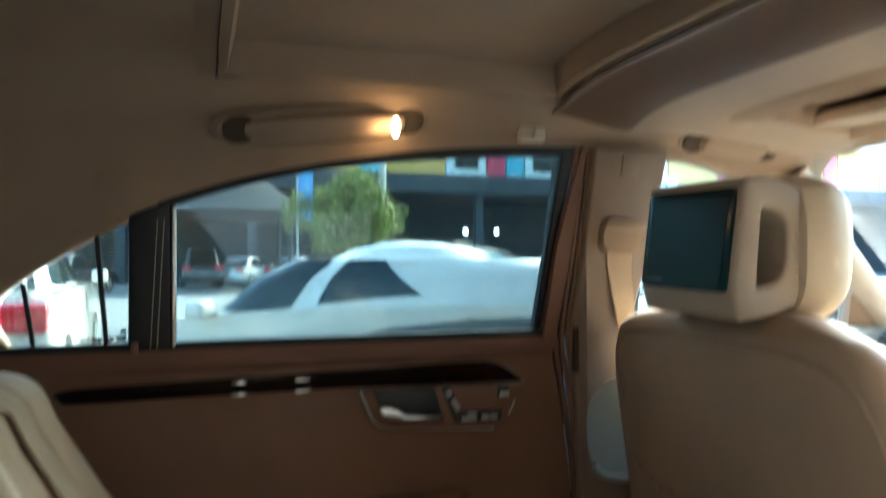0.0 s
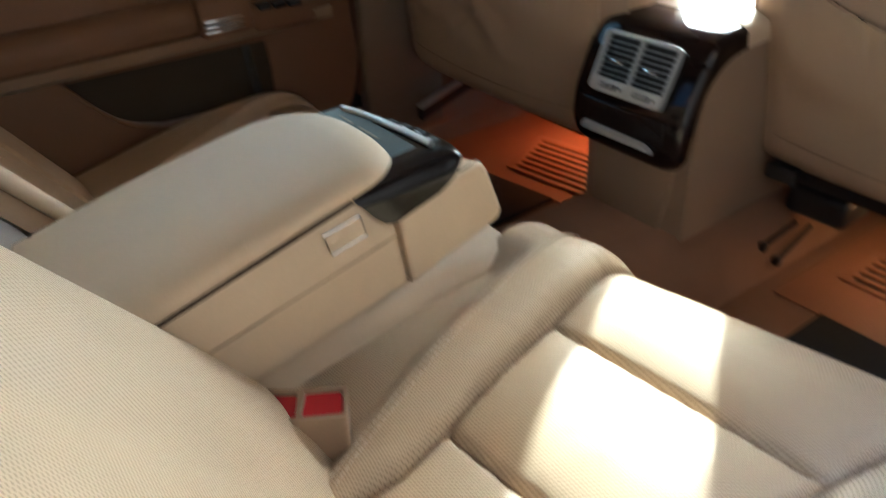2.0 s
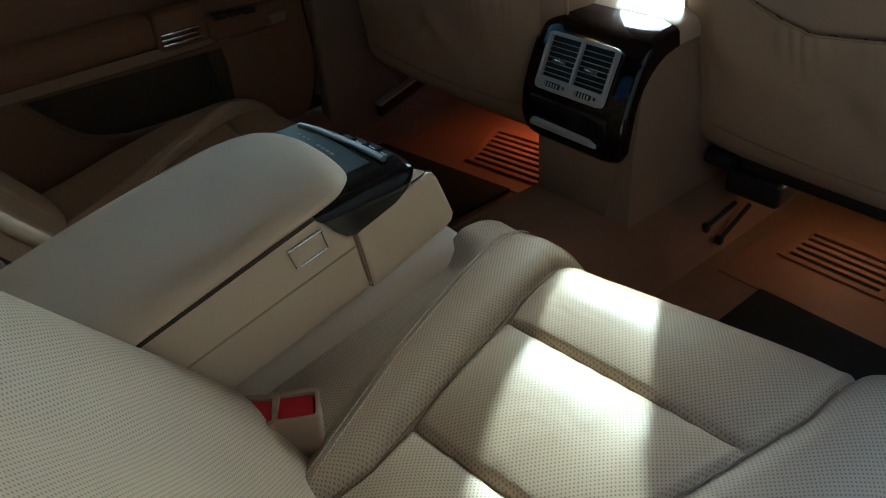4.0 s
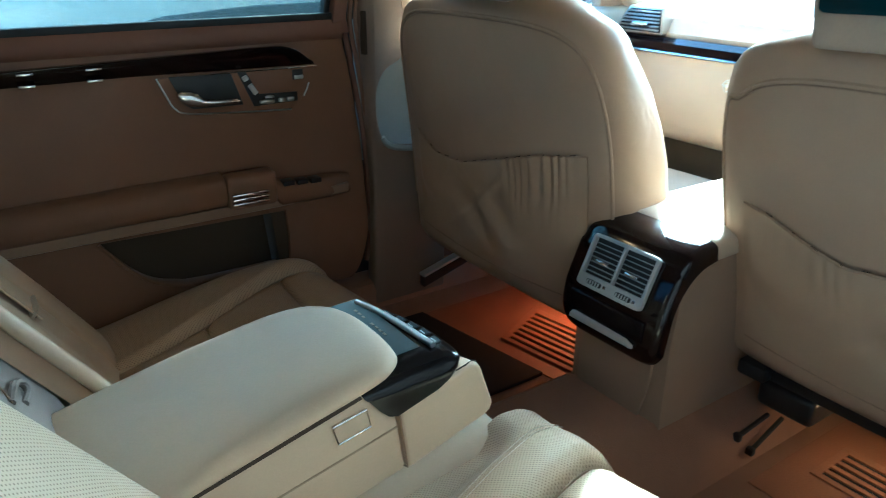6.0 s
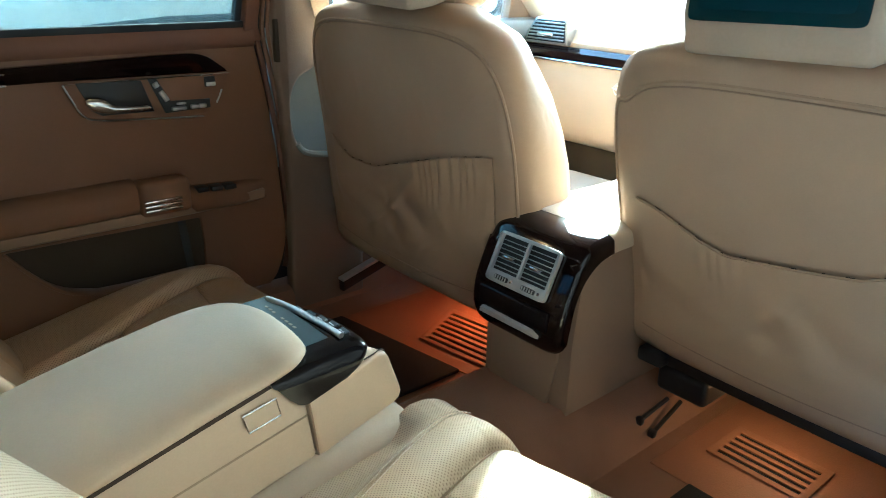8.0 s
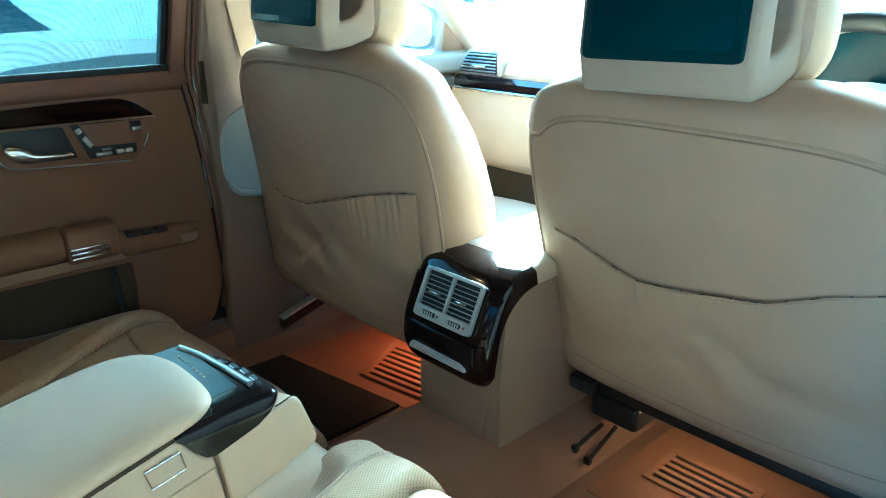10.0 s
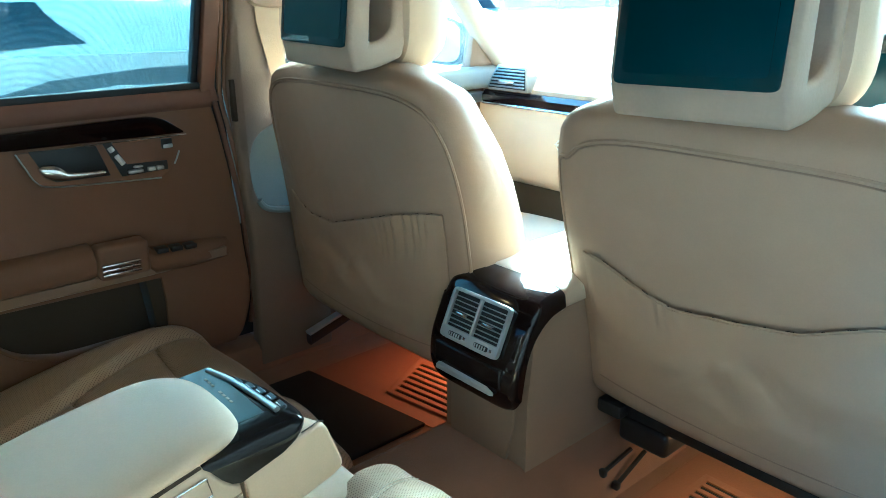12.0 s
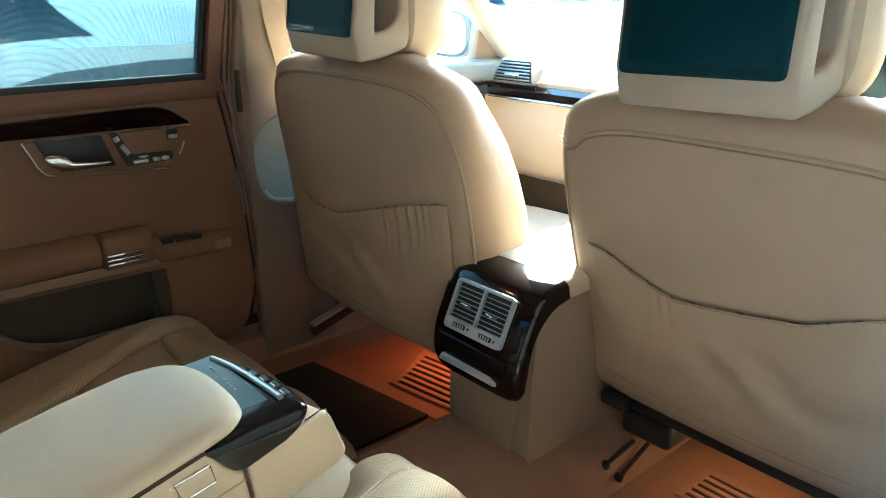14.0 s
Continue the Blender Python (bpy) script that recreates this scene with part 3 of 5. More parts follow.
        while z < edge[-1][1] if nm == "sun_blind" else z < 1.16:
            xs = [x0 + (x1 - x0) * k / 60 for k in range(61) if table(edge, x0 + (x1 - x0) * k / 60) > z and (x0 + (x1 - x0) * k / 60 < 0.236 or 0.957 + (x0 + (x1 - x0) * k / 60 - 0.236) * 6.6 < z)]
            if len(xs) > 1:
                i, y = len(vs), side_y(z) - 0.011
                vs += [(xs[0], y, z), (xs[-1], y, z), (xs[-1], y - 0.0012, z), (xs[0], y - 0.0012, z)]
                fs.append((i, i + 1, i + 2, i + 3))
            z += 0.0019
        me = bpy.data.meshes.new(nm)
        me.from_pydata(vs, [], fs)
        me.materials.append(MESH)
        ob = new(nm, me)
        ob.parent, ob.matrix_parent_inverse = d, d.matrix_basis.inverted()
        tagged(ob, "fine dark sun blind drawn over the glass", kind="stuff")
    part("belt_strip", box(-0.69, 0.262, 0.707, 0.729, 0.957, 0.971, 0.003), SEAL, d, "black window strip")
    for x in (-0.535, -0.640):
        part("blind_rod", lean(tube([(x + 0.012, 0.724, 0.96), (x, 0.724, 1.155 if x > -0.6 else 1.07)], 0.004, 8)), SEAL, d, "thin black rod")
    for x0, x1, z0, z1 in ((-0.563, -0.548, 0.974, 0.979), (-0.545, -0.530, 0.973, 0.980), (-0.527, -0.512, 0.974, 0.981), (-0.509, -0.494, 0.974, 0.982), (-0.528, -0.514, 0.963, 0.966), (-0.512, -0.495, 0.963, 0.966), (-0.502, -0.494, 0.986, 0.994)):
        part("sticker_bar", lean(box(x0, x1, 0.7265, 0.7275, z0, z1, 0)), BLACK, d, "dark lettering on the corner glass")
    part("lock_button", tube([(-0.48, 0.705, 0.955), (-0.48, 0.705, 0.972)], 0.006, 8), DOOR_SKIN, d, "small brown door pin")
    return d


rear_door()


def front_door():
    d = thing("car_door", (0.85, 0.75, 0.36), "closed front car door in pale grey and brown", "car door")
    part("panel", prism([(0.54, 0.36), (0.54, 0.95), (1.20, 0.95), (1.28, 0.36)], 0.7265, 0.765, r=0.002), DOOR_SKIN, d)
    lining = [[(0.325, y0, z), (0.54, y1, z), (0.54, 0.765, z), (0.325, 0.765, z)] for z, y0, y1 in ((0.64, 0.758, 0.724), (0.72, 0.750, 0.733), (0.95, 0.750, 0.740))]
    part("pillar_lining", loft(lining), GREY_EDGE, d, "smooth pale grey door edge")
    part("kick_panel", box(0.45, 0.56, 0.730, 0.750, 0.28, 0.662, 0.003), POCKET, d, "dark grey lower door edge")
    # unseen outer skin, closing the front door against stray light
    part("outer_panel", prism([(0.335, 0.22), (0.335, 0.96), (1.25, 0.94), (1.32, 0.22)], 0.802, 0.815, r=0.003), SILVER_PAINT, d, "silver painted outer panel")
    part("door_top", box(0.475, 1.12, 0.692, 0.735, 0.892, 0.952, 0.016, 3), PALE_TRIM, d, "pale grey door top")
    part("trim_strip", box(0.475, 1.07, 0.700, 0.730, 0.855, 0.884, 0.006, 2), SATIN, d, "satin silver trim strip")
    part("armrest", loft([[(x, 0.690 + o + a, 0.655 + b) for a, b in superellipse(0.045, 0.03, 3, 18)] for x, o in ((0.66, 0.02), (0.72, 0.0), (1.0, 0.0), (1.15, 0.03))]), CREAM, d, "cream door armrest")
    part("pocket", box(0.70, 1.1, 0.690, 0.730, 0.37, 0.52, 0.015, 3), DOOR_SKIN, d)
    arc = [*curve2([(0.465, 1.306), (0.56, 1.302), (0.653, 1.278), (0.75, 1.238), (0.84, 1.188), (0.93, 1.125), (1.012, 1.052)], 4), (1.012, 0.955)]
    part("pane", lean(prism([(0.45, 0.95), *arc], 0.728, 0.732)), GLASS, d).visible_shadow = False
    m = thing("door_mirror", (1.15, 0.90, 0.95), "black and silver outside mirror on the front door", "mirror")
    part("housing", loft([[(x, 0.90 + a * s, 1.01 + b * s) for a, b in superellipse(0.10, 0.07, 3, 20)] for x, s in ((1.08, 0.96), (1.10, 1.0), (1.16, 0.9), (1.20, 0.55))]), BLACK, m)
    part("mirror_glass", prism([(0.90 + a, 1.01 + b) for a, b in superellipse(0.088, 0.058, 3.5, 20)], 1.074, 1.079, "x"), CHROME, m)
    part("arm", box(1.10, 1.14, 0.76, 0.82, 0.955, 0.985, 0.008), BLACK, m)


front_door()


def front_door_right():
    d = thing("car_door", (0.85, -0.75, 0.36), "closed front car door on the driver's side", "car door")
    part("panel", prism([(0.31, 0.36), (0.31, 0.95), (1.20, 0.95), (1.28, 0.36)], -0.765, -0.7265, r=0.002), PALE_TRIM, d)
    part("door_top", box(0.475, 1.22, -0.735, -0.700, 0.905, 0.955, 0.014, 3), DOOR_TOP, d)
    arc = [*curve2([(0.465, 1.306), (0.56, 1.302), (0.653, 1.278), (0.75, 1.238), (0.84, 1.188), (0.93, 1.125), (1.012, 1.052)], 4), (1.012, 0.955)]
    part("pane", lean(prism([(0.45, 0.95), *arc], -0.732, -0.728)), GLASS, d).visible_shadow = False


front_door_right()


# ---- roof fittings ----
def grab_handle(x0, x1, y, z, lit):
    """A long oval recess in the roof rail, with a finger hole at each end and a folded grip."""
    g = thing("grab_handle", ((x0 + x1) / 2, y, z), "beige roof grab handle" + (" with a lit warm reading lamp" if lit else " folded against the roof"), "grab handle")
    mid, half = (x0 + x1) / 2, (x1 - x0) / 2
    m = Matrix.Translation((mid, y, z)) @ Matrix.Rotation(radians(-6 if lit else 3), 4, "Y") @ Matrix.Rotation(radians(38), 4, "X")

    def on(rings):
        bm = loft(rings)
        bm.transform(m)
        return bm
    part("recess_rim", on([[(a * s, k, b * s) for a, b in superellipse(half + 0.012, 0.034, 2.6, 40)] for s, k in ((1.06, 0.012), (1.0, 0.0), (0.95, 0.004))]), HEADLINER, g)
    for sg in (-1, 1):
        part("finger_hole", on([[(sg * (half - 0.022) + a, k, b) for a, b in superellipse(0.026, 0.024, 2.2, 20)] for k in (0.006, -0.0015)]), GAP, g, "dark finger hole")
    part("grip", on([[(a * s, k, b * s) for a, b in superellipse(half - 0.030, 0.022, 3.0, 36)] for s, k in ((1.0, 0.004), (1.0, -0.006), (0.92, -0.012), (0.6, -0.014))]), HEADLINER, g)
    if lit:
        part("lamp_glass", on([[(half - 0.050 + a, -0.012 - k, b) for a, b in superellipse(0.007, 0.016, 2, 16)] for k in (0.0, 0.008, 0.011)]), BULB, g, "lit warm lamp glass")
    return g


grab_handle(-0.345, -0.02, 0.616, 1.326, True)
lamp("reading_lamp", (-0.095, 0.594, 1.317), 0.008, (1.0, 0.5, 0.2), 0.006)
grab_handle(0.52, 0.74, 0.62, 1.330, False)
cover = thing("pillar_cover", (-0.49, 0.65, 1.20), "faint oval cover in the brown rear pillar trim", "trim cover")
part("disc", lean(prism([(-0.49 + a, 1.214 + b) for a, b in superellipse(0.048, 0.034, 2.4, 36)], 0.7125, 0.7165, "y", r=0.0015)), HEADLINER, cover)
hook = thing("coat_hook", (0.19, 0.62, 1.33), "small beige coat hook on the roof rail", "coat hook")
part("plate", box(0.165, 0.215, 0.615, 0.635, 1.318, 1.345, 0.005, 3), CREAM_TRIM, hook)
part("peg", tube([(0.19, 0.625, 1.335), (0.19, 0.605, 1.325), (0.19, 0.602, 1.34)], 0.005), CREAM_TRIM, hook)
visor = thing("sun_visor", (0.79, 0.36, 1.38), "beige sun visor folded against the headliner", "sun visor")
part("panel", loft([[(0.775 + a * s, 0.37 + b * s, 1.362 + k) for a, b in superellipse(0.085, 0.21, 5, 28)] for s, k in ((0.94, -0.012), (1, -0.004), (1, 0.006), (0.94, 0.012))]), HEADLINER, visor)
clip = thing("roof_button", (0.60, 0.42, 1.40), "small beige button on the headliner", "roof button")
part("cap", loft([[(0.62 + 0.018 * s * math.cos(t * 0.5236), 0.40 + 0.018 * s * math.sin(t * 0.5236), 1.428 + k) for t in range(12)] for s, k in ((0.7, -0.012), (1, -0.006), (1, 0.02))]), CREAM_TRIM, clip)

# belt on the centre pillar
belt = thing("seat_belt", (0.40, 0.70, 0.95), "beige front seat belt hanging from its pillar guide", "seat belt")
part("guide", lean(loft([[(0.385 + a * s, 0.705 - k, 1.150 + b * s - 0.10 * a) for a, b in superellipse(0.046, 0.034, 4, 24)] for s, k in ((1, 0.0), (1, 0.02), (0.9, 0.03))])), HEADLINER, belt, "beige belt guide cover")
part("slider", lean(box(0.342, 0.430, 0.668, 0.69, 1.160, 1.174, 0.005, 3)), TAN, belt)
part("webbing", loft([[(x - w, y, z + 0.008), (x + w, y, z), (x + w, y + 0.0025, z), (x - w, y + 0.0025, z + 0.008)] for x, y, z, w in ((0.385, 0.645, 1.150, 0.030), (0.390, 0.655, 1.08, 0.026), (0.412, 0.664, 0.97, 0.020), (0.455, 0.640, 0.93, 0.020), (0.52, 0.60, 0.86, 0.020))]), WEBBING, belt)


# ---- front seats ----
UPRIGHT = [(0.38, 0.402), (0.45, 0.402), (0.55, 0.396), (0.65, 0.388), (0.75, 0.377), (0.85, 0.362), (0.97, 0.344), (1.05, 0.333)]
RECLINED = [(0.38, 0.535), (0.45, 0.545), (0.60, 0.520), (0.75, 0.475), (0.90, 0.428), (1.0, 0.400), (1.05, 0.387)]


def back_half(z):
    return table([(0.38, 0.262), (0.42, 0.292), (0.47, 0.302), (0.55, 0.308), (0.65, 0.310), (0.75, 0.309), (0.85, 0.306), (0.92, 0.298), (0.955, 0.286), (0.975, 0.270), (0.990, 0.247), (1.003, 0.212), (1.012, 0.168), (1.018, 0.12)], z)


def rear_curve(s):
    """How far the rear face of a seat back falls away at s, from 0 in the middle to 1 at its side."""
    s = min(1.0, s)
    return 0.010 * s * s + 0.050 * (1 - (1 - s ** 7) ** (1 / 3))


def front_seat(c, line, head, rise, seam_z, sag, pouch_span, rods, foot, gather, deep_):
    s = thing("front_seat", (0.65, c, 0.29), "beige leather front seat with rear pouch and headrest screen", "car seat", "front seats")

    def back_x(z):
        return table(line, z)

    def back_skin(c, y, z, off=0.0):
        """A point on the rear face of the seat back."""
        return Vector((back_x(z) + rear_curve(abs(y - c) / back_half(z)) - off, y, z))
    rings = []
    zs = [foot, foot + 0.012, foot + 0.03, foot + 0.050, foot + 0.072, 0.58, 0.64, 0.70, 0.76, 0.82, 0.88, 0.92, 0.94, 0.955, 0.965, 0.975, 0.984, 0.992, 0.999, 1.005, 1.010, 1.014, 1.017]
    for z in zs:
        w = back_half(z)
        top = step(0.965, 1.018, z)
        x0 = back_x(z) + 0.022 * max(0.0, (foot + 0.03 - z) / 0.03) ** 2 + 0.032 * top ** 2
        deep = 0.185 - 0.075 * top - 0.03 * step(0.85, 0.97, z)
        ring = [(x0 + rear_curve(abs(k) / 20), c + w * k / 20 * (1 if abs(k) < 20 else 1.0), z) for k in range(-20, 21)]
        side = [(0.35, 0.0), (0.55, 0.003), (0.75, 0.009), (0.90, 0.018), (0.97, 0.032), (1.0, 0.055)]
        taper = 0.050 * step(0.72, 0.99, z)
        ring += [(x0 + 0.06 + (deep - 0.06) * f, c + w - g - taper * f, z) for f, g in side]
        ring += [(x0 + deep - 0.055 * (1 - (k / 8) ** 2) * (1 - top), c + (w - 0.075 - taper) * k / 8, z) for k in range(8, -9, -1)]
        ring += [(x0 + 0.06 + (deep - 0.06) * f, c - w + g + taper * f, z) for f, g in reversed(side)]
        rings.append([(x, y, q + rise * step(0.90, 1.0, q)) for x, y, q in ring])
    part("backrest", loft(rings), SEATBACK, s, sharp=75)
    # sewn seam across the shoulders, running down both side faces
    half = [(0.0, seam_z), (0.10, seam_z - 0.001), (0.17, seam_z - 0.006), (0.22, seam_z - 0.018), (0.255, seam_z - 0.040), (0.277, 0.905), (0.289, 0.86), (0.296, 0.80), (0.299, 0.72), (0.300, 0.64), (0.298, 0.57)]

    def seam(sg):
        return [Vector((back_x(z) + rear_curve(y / back_half(z)) - 0.0004, c + sg * y, z)) for y, z in half]
    line_ = seam(1)[::-1] + seam(-1)[1:]
    part("shoulder_seam", tube(spline(line_, 5), 0.0014, 6), TAN, s, "sewn seam over the shoulders")
    part("shoulder_welt", tube(spline([p + Vector((-0.001, 0, 0.006)) for p in line_], 5), 0.0030, 6), SEATBACK, s)

    # pouch
    def pouch(u, v):
        y = c + pouch_span[0] + (pouch_span[1] - pouch_span[0]) * u
        top = table(sag, (y - c))
        z = 0.535 + (top - 0.535) * v
        q = y - c
        fold = deep_ * math.sin(q * 285 + 2 * math.sin(q * 60)) * math.exp(-((1 - v) / 0.30) ** 2) * math.exp(-((q - gather) / 0.075) ** 2)
        fold += 0.0035 * math.sin(38 * q - 9 * v + 1.5 * math.sin(21 * q)) * math.sin(math.pi * min(1, v * 1.1)) ** 2
        fold += 0.0030 * math.exp(-((q - 0.16 + 0.26 * v) / 0.014) ** 2) * v * (1 - v) * 4
        puff = 0.0060 * math.sin(math.pi * u) * (0.35 + 0.65 * v) + 0.0014
        edge = min(u, 1 - u) / 0.03
        droop = 0.004 * math.sin(5 * u + 3 * v) * math.sin(math.pi * v)
        return back_skin(c, y, z, (puff + fold + droop) * min(1, edge) * min(1, 0.25 + v * 4) + 0.0008)
    part("pouch", sheet(pouch, 150, 46, 0.003), POUCH, s, "wrinkled beige leather map pouch", 60)
    part("pouch_hem", tube([pouch(k / 140, 1.0) + Vector((-0.0008, 0, 0.0004)) for k in range(3, 138)], 0.0014, 6), POUCH, s)
    # short dark dashes paint the shadow in the gap above the hem
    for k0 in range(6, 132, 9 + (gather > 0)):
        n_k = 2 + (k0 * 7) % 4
        part("hem_shadow", tube([pouch(k / 140, 1.0) + Vector((-0.0002, 0, 0.0022)) for k in range(k0, k0 + n_k)], 0.0007, 5), GAP, s, "drawn shadow along the pouch edge")
    part("lower_seam", tube([back_skin(c, c - 0.25 + 0.5 * k / 30, 0.525 - 0.012 * math.sin(math.pi * k / 30), -0.0002) for k in range(31)], 0.0013, 5), TAN, s)
    # headrest with screen housing
    hx, hc, hz, tip = head

    def set_head(bm):
        """Each headrest stands at its own height and leans a little on its posts."""
        bm.transform(Matrix.Translation((hx, hc, hz)) @ Matrix.Rotation(radians(tip), 4, "X") @ Matrix.Translation((0, 0, -1.014)))
        return bm
    side = curve2([(0.008, 1.014), (0.060, 1.020), (0.108, 1.034)], 3) + [(0.116, 1.06), (0.118, 1.17)] + curve2([(0.112, 1.200), (0.07, 1.214), (0.030, 1.214), (0.014, 1.206)], 3) + [(-0.003, 1.062)]
    hole = curve2([(0.040, 1.060), (0.066, 1.068), (0.086, 1.085), (0.090, 1.115), (0.088, 1.145), (0.074, 1.164), (0.048, 1.172)], 3)
    house = part("screen_housing", set_head(prism(side, -0.110, 0.110, "y", holes=[hole], r=0.009, seg=3)), HOUSING, s, "cream plastic screen housing with open sides")
    scr = prism(superellipse(0.1005, 0.073, 22, 56), -0.006, -0.001, "x", r=0.0012)
    glass_ = prism(superellipse(0.088, 0.060, 26, 56), -0.0068, -0.0058, "x")
    for b in (scr, glass_):
        for v in b.verts:
            v.co.z += 1.127
            v.co.x += (v.co.z - 1.062) * 0.118
    part("screen", set_head(scr), SCREEN, house, "dark glossy screen surround")
    part("display", set_head(glass_), SCREEN, house, "dark screen glass")
    part("tunnel_core", set_head(box(0.036, 0.046, -0.102, 0.102, 1.05, 1.18, 0.003)), BLACK, house, "black back of the screen")
    rings = [[(x, a * k, 1.115 + b * k) for a, b in superellipse(0.126, 0.112, 3.6, 44)] for x, k in ((0.107, 0.86), (0.115, 0.95), (0.145, 1.0), (0.185, 0.97), (0.210, 0.85))]
    part("headrest", set_head(loft(rings)), CREAM, s, "cream leather headrest pad")
    for sg in (1, -1):
        part("headrest_post", set_head(tube([(0.130, sg * 0.06, 0.97), (0.140, sg * 0.06, 1.06)], 0.007)), CHROME, s, "chrome post")
    # cushion and base
    bx = back_x(foot) - 0.520
    rings = [[(x, c + a, z0 + b) for a, b in superellipse(w, 0.065, 3.5, 36)] for x, w, z0 in ((0.60, 0.22, 0.53), (0.63, 0.255, 0.53), (0.75, 0.265, 0.49), (0.95, 0.26, 0.515), (1.03, 0.24, 0.52), (1.06, 0.20, 0.51))]
    part("cushion", loft(rings), CREAM, s, "cream leather seat cushion")
    part("base", box(0.575 + bx, 0.98, c - 0.20, c + 0.20, foot - 0.03, foot + 0.02, 0.02), BLACK, s, "black seat base")
    if rods:
        part("frame_strip", loft([[(x + d + bx, y, z) for x, z in ((0.550, foot - 0.022), (0.545, foot - 0.008), (0.554, foot + 0.012), (0.585, foot + 0.012), (0.585, foot - 0.020))] for y, d in ((c - 0.265, 0.03), (c - 0.22, 0), (c + 0.22, 0), (c + 0.265, 0.03))]), BLACK, s, "black edge of the seat frame")
    for sg in (1, -1):
        y = c + sg * 0.205
        if c * sg < 0:
            continue
        rail = part("rail", box(0.78, 1.0, y - 0.02, y + 0.02, 0.287, 0.350, 0.006), BLACK, s, "black seat rail")
        if c > 0:
            part("rail_mount", loft([[(x, 0.655 + a, z + b) for a, b in superellipse(0.012, 0.014, 4, 16)] for x, z in ((0.432, 0.348), (0.440, 0.350), (0.56, 0.384), (0.80, 0.384))]), BLACK, rail)
            part("rail_trim", loft([[(x, 0.652 + a, z + b) for a, b in ((-0.011, 0.0), (0.011, 0.0), (0.011, 0.006), (-0.011, 0.006))] for x, z in ((0.428, 0.363), (0.56, 0.399))]), SILVER, rail, "bright rail edge")
    if rods:
        for k in range(5):
            p = Vector((back_x(0.925) + 0.055, c + back_half(0.925), 0.915 + 0.003 * k))
            part("loose_thread", tube(spline([p, p + Vector((-0.003, 0.007, 0.004 * (k % 3 - 1))), p + Vector((-0.006, 0.011 + 0.002 * (k % 2), 0.003 * (2 - k)))], 4), 0.0008, 5), PALE_THREAD, s, "frayed pale thread")
        c = -0.400
        part("motor", box(0.58, 0.66, c + 0.165, c + 0.262, 0.392, 0.440, 0.010, 3), BLACK, s, "black seat motor")
        part("corner_clip", box(0.545, 0.575, c + 0.235, c + 0.285, 0.452, 0.478, 0.006, 2), BLACK, s)
        for k in range(2):
            part("rod", tube([(0.61 + 0.03 * k, c + 0.250 - k * 0.010, 0.362 - 0.014 * k), (0.540 + 0.016 * k, c + 0.256 - k * 0.018, 0.342 - 0.024 * k)], 0.0042), BLACK, s, "thin black rod")
            part("rod_end", box(0.532 + 0.016 * k, 0.544 + 0.016 * k, c + 0.249 - k * 0.018, c + 0.263 - k * 0.018, 0.335 - 0.024 * k, 0.349 - 0.024 * k, 0.003), BLACK, s)
    return s


front_seat(0.362, UPRIGHT, (0.303, 0.342, 1.020, 1.6), 0.010, 0.984, [(-0.27, 0.792), (-0.255, 0.790), (-0.16, 0.772), (-0.06, 0.742), (0.06, 0.707), (0.15, 0.705), (0.20, 0.722), (0.23, 0.742)], (-0.262, 0.235), False, 0.470, -0.15, 0.0040)
front_seat(-0.370, RECLINED, (0.355, -0.350, 0.999, -1.5), 0.0, 0.952, [(-0.24, 0.800), (-0.17, 0.778), (-0.09, 0.742), (0.0, 0.727), (0.09, 0.715), (0.135, 0.726), (0.175, 0.742), (0.21, 0.755), (0.25, 0.762)], (-0.245, 0.250), True, 0.472, 0.10, 0.0012)


# ---- centre console ----
def console():
    c = thing("centre_console", (0.5, 0.0, 0.38), "beige centre console with rear air vents in a black wood pod", "console")
    cy = -0.002
    prof = [(0.385, 0.38), (0.385, 0.52), (0.40, 0.66), (0.46, 0.675), (0.95, 0.66), (0.95, 0.38)]
    part("body", bevel(loft([[(x, cy + k * w, z) for x, z in prof] for k, w in ((-1, 0.097), (1, 0.097))]), 0.014, 3), TAN, c, "tan console sides")
    part("lower_panel", prism([(cy - 0.055, 0.395), (cy + 0.080, 0.395), (cy + 0.080, 0.53), *curve2([(cy - 0.072, 0.53), (cy - 0.070, 0.47), (cy - 0.055, 0.395)], 5)[:-1]], 0.379, 0.388, "x", r=0.002), TAN, c, "tan cover plate")
    # pod: a visor shaped shell swept across, rounded at its ends
    rear = spline([(0.462, 0, 0.699), (0.430, 0, 0.697), (0.400, 0, 0.687), (0.378, 0, 0.662), (0.362, 0, 0.63), (0.347, 0, 0.594), (0.342, 0, 0.565), (0.342, 0, 0.540), (0.347, 0, 0.520), (0.356, 0, 0.511)], 5)
    under = spline([(0.364, 0, 0.516), (0.368, 0, 0.560), (0.378, 0, 0.605), (0.398, 0, 0.638), (0.428, 0, 0.660), (0.462, 0, 0.668)], 4)
    rows = []
    n = 36
    for k in range(n + 1):
        a = math.sin(math.pi / 2 * (-1 + 2 * k / n))
        soft_ = 1 - (1 - abs(a) ** 6) ** (1 / 3)
        ring = []
        for p in rear:
            lim = table([(0.511, 0.360), (0.565, 0.366), (0.605, 0.376), (0.638, 0.396), (0.660, 0.426), (0.668, 0.460)], min(p.z, 0.668))
            ring.append((min(p.x + 0.020 * soft_, lim - 0.001), cy + 0.1035 * a, p.z - (0.016 * soft_ if p.z > 0.66 else 0.0) + (0.022 * abs(a) ** 9 * (0.56 - p.z) / 0.05 if p.z < 0.56 else 0.0)))
        ring += [(p.x, cy + 0.1035 * a, p.z + (0.022 * abs(a) ** 9 * (0.56 - p.z) / 0.05 if p.z < 0.56 else 0.0)) for p in under]
        rows.append(ring)
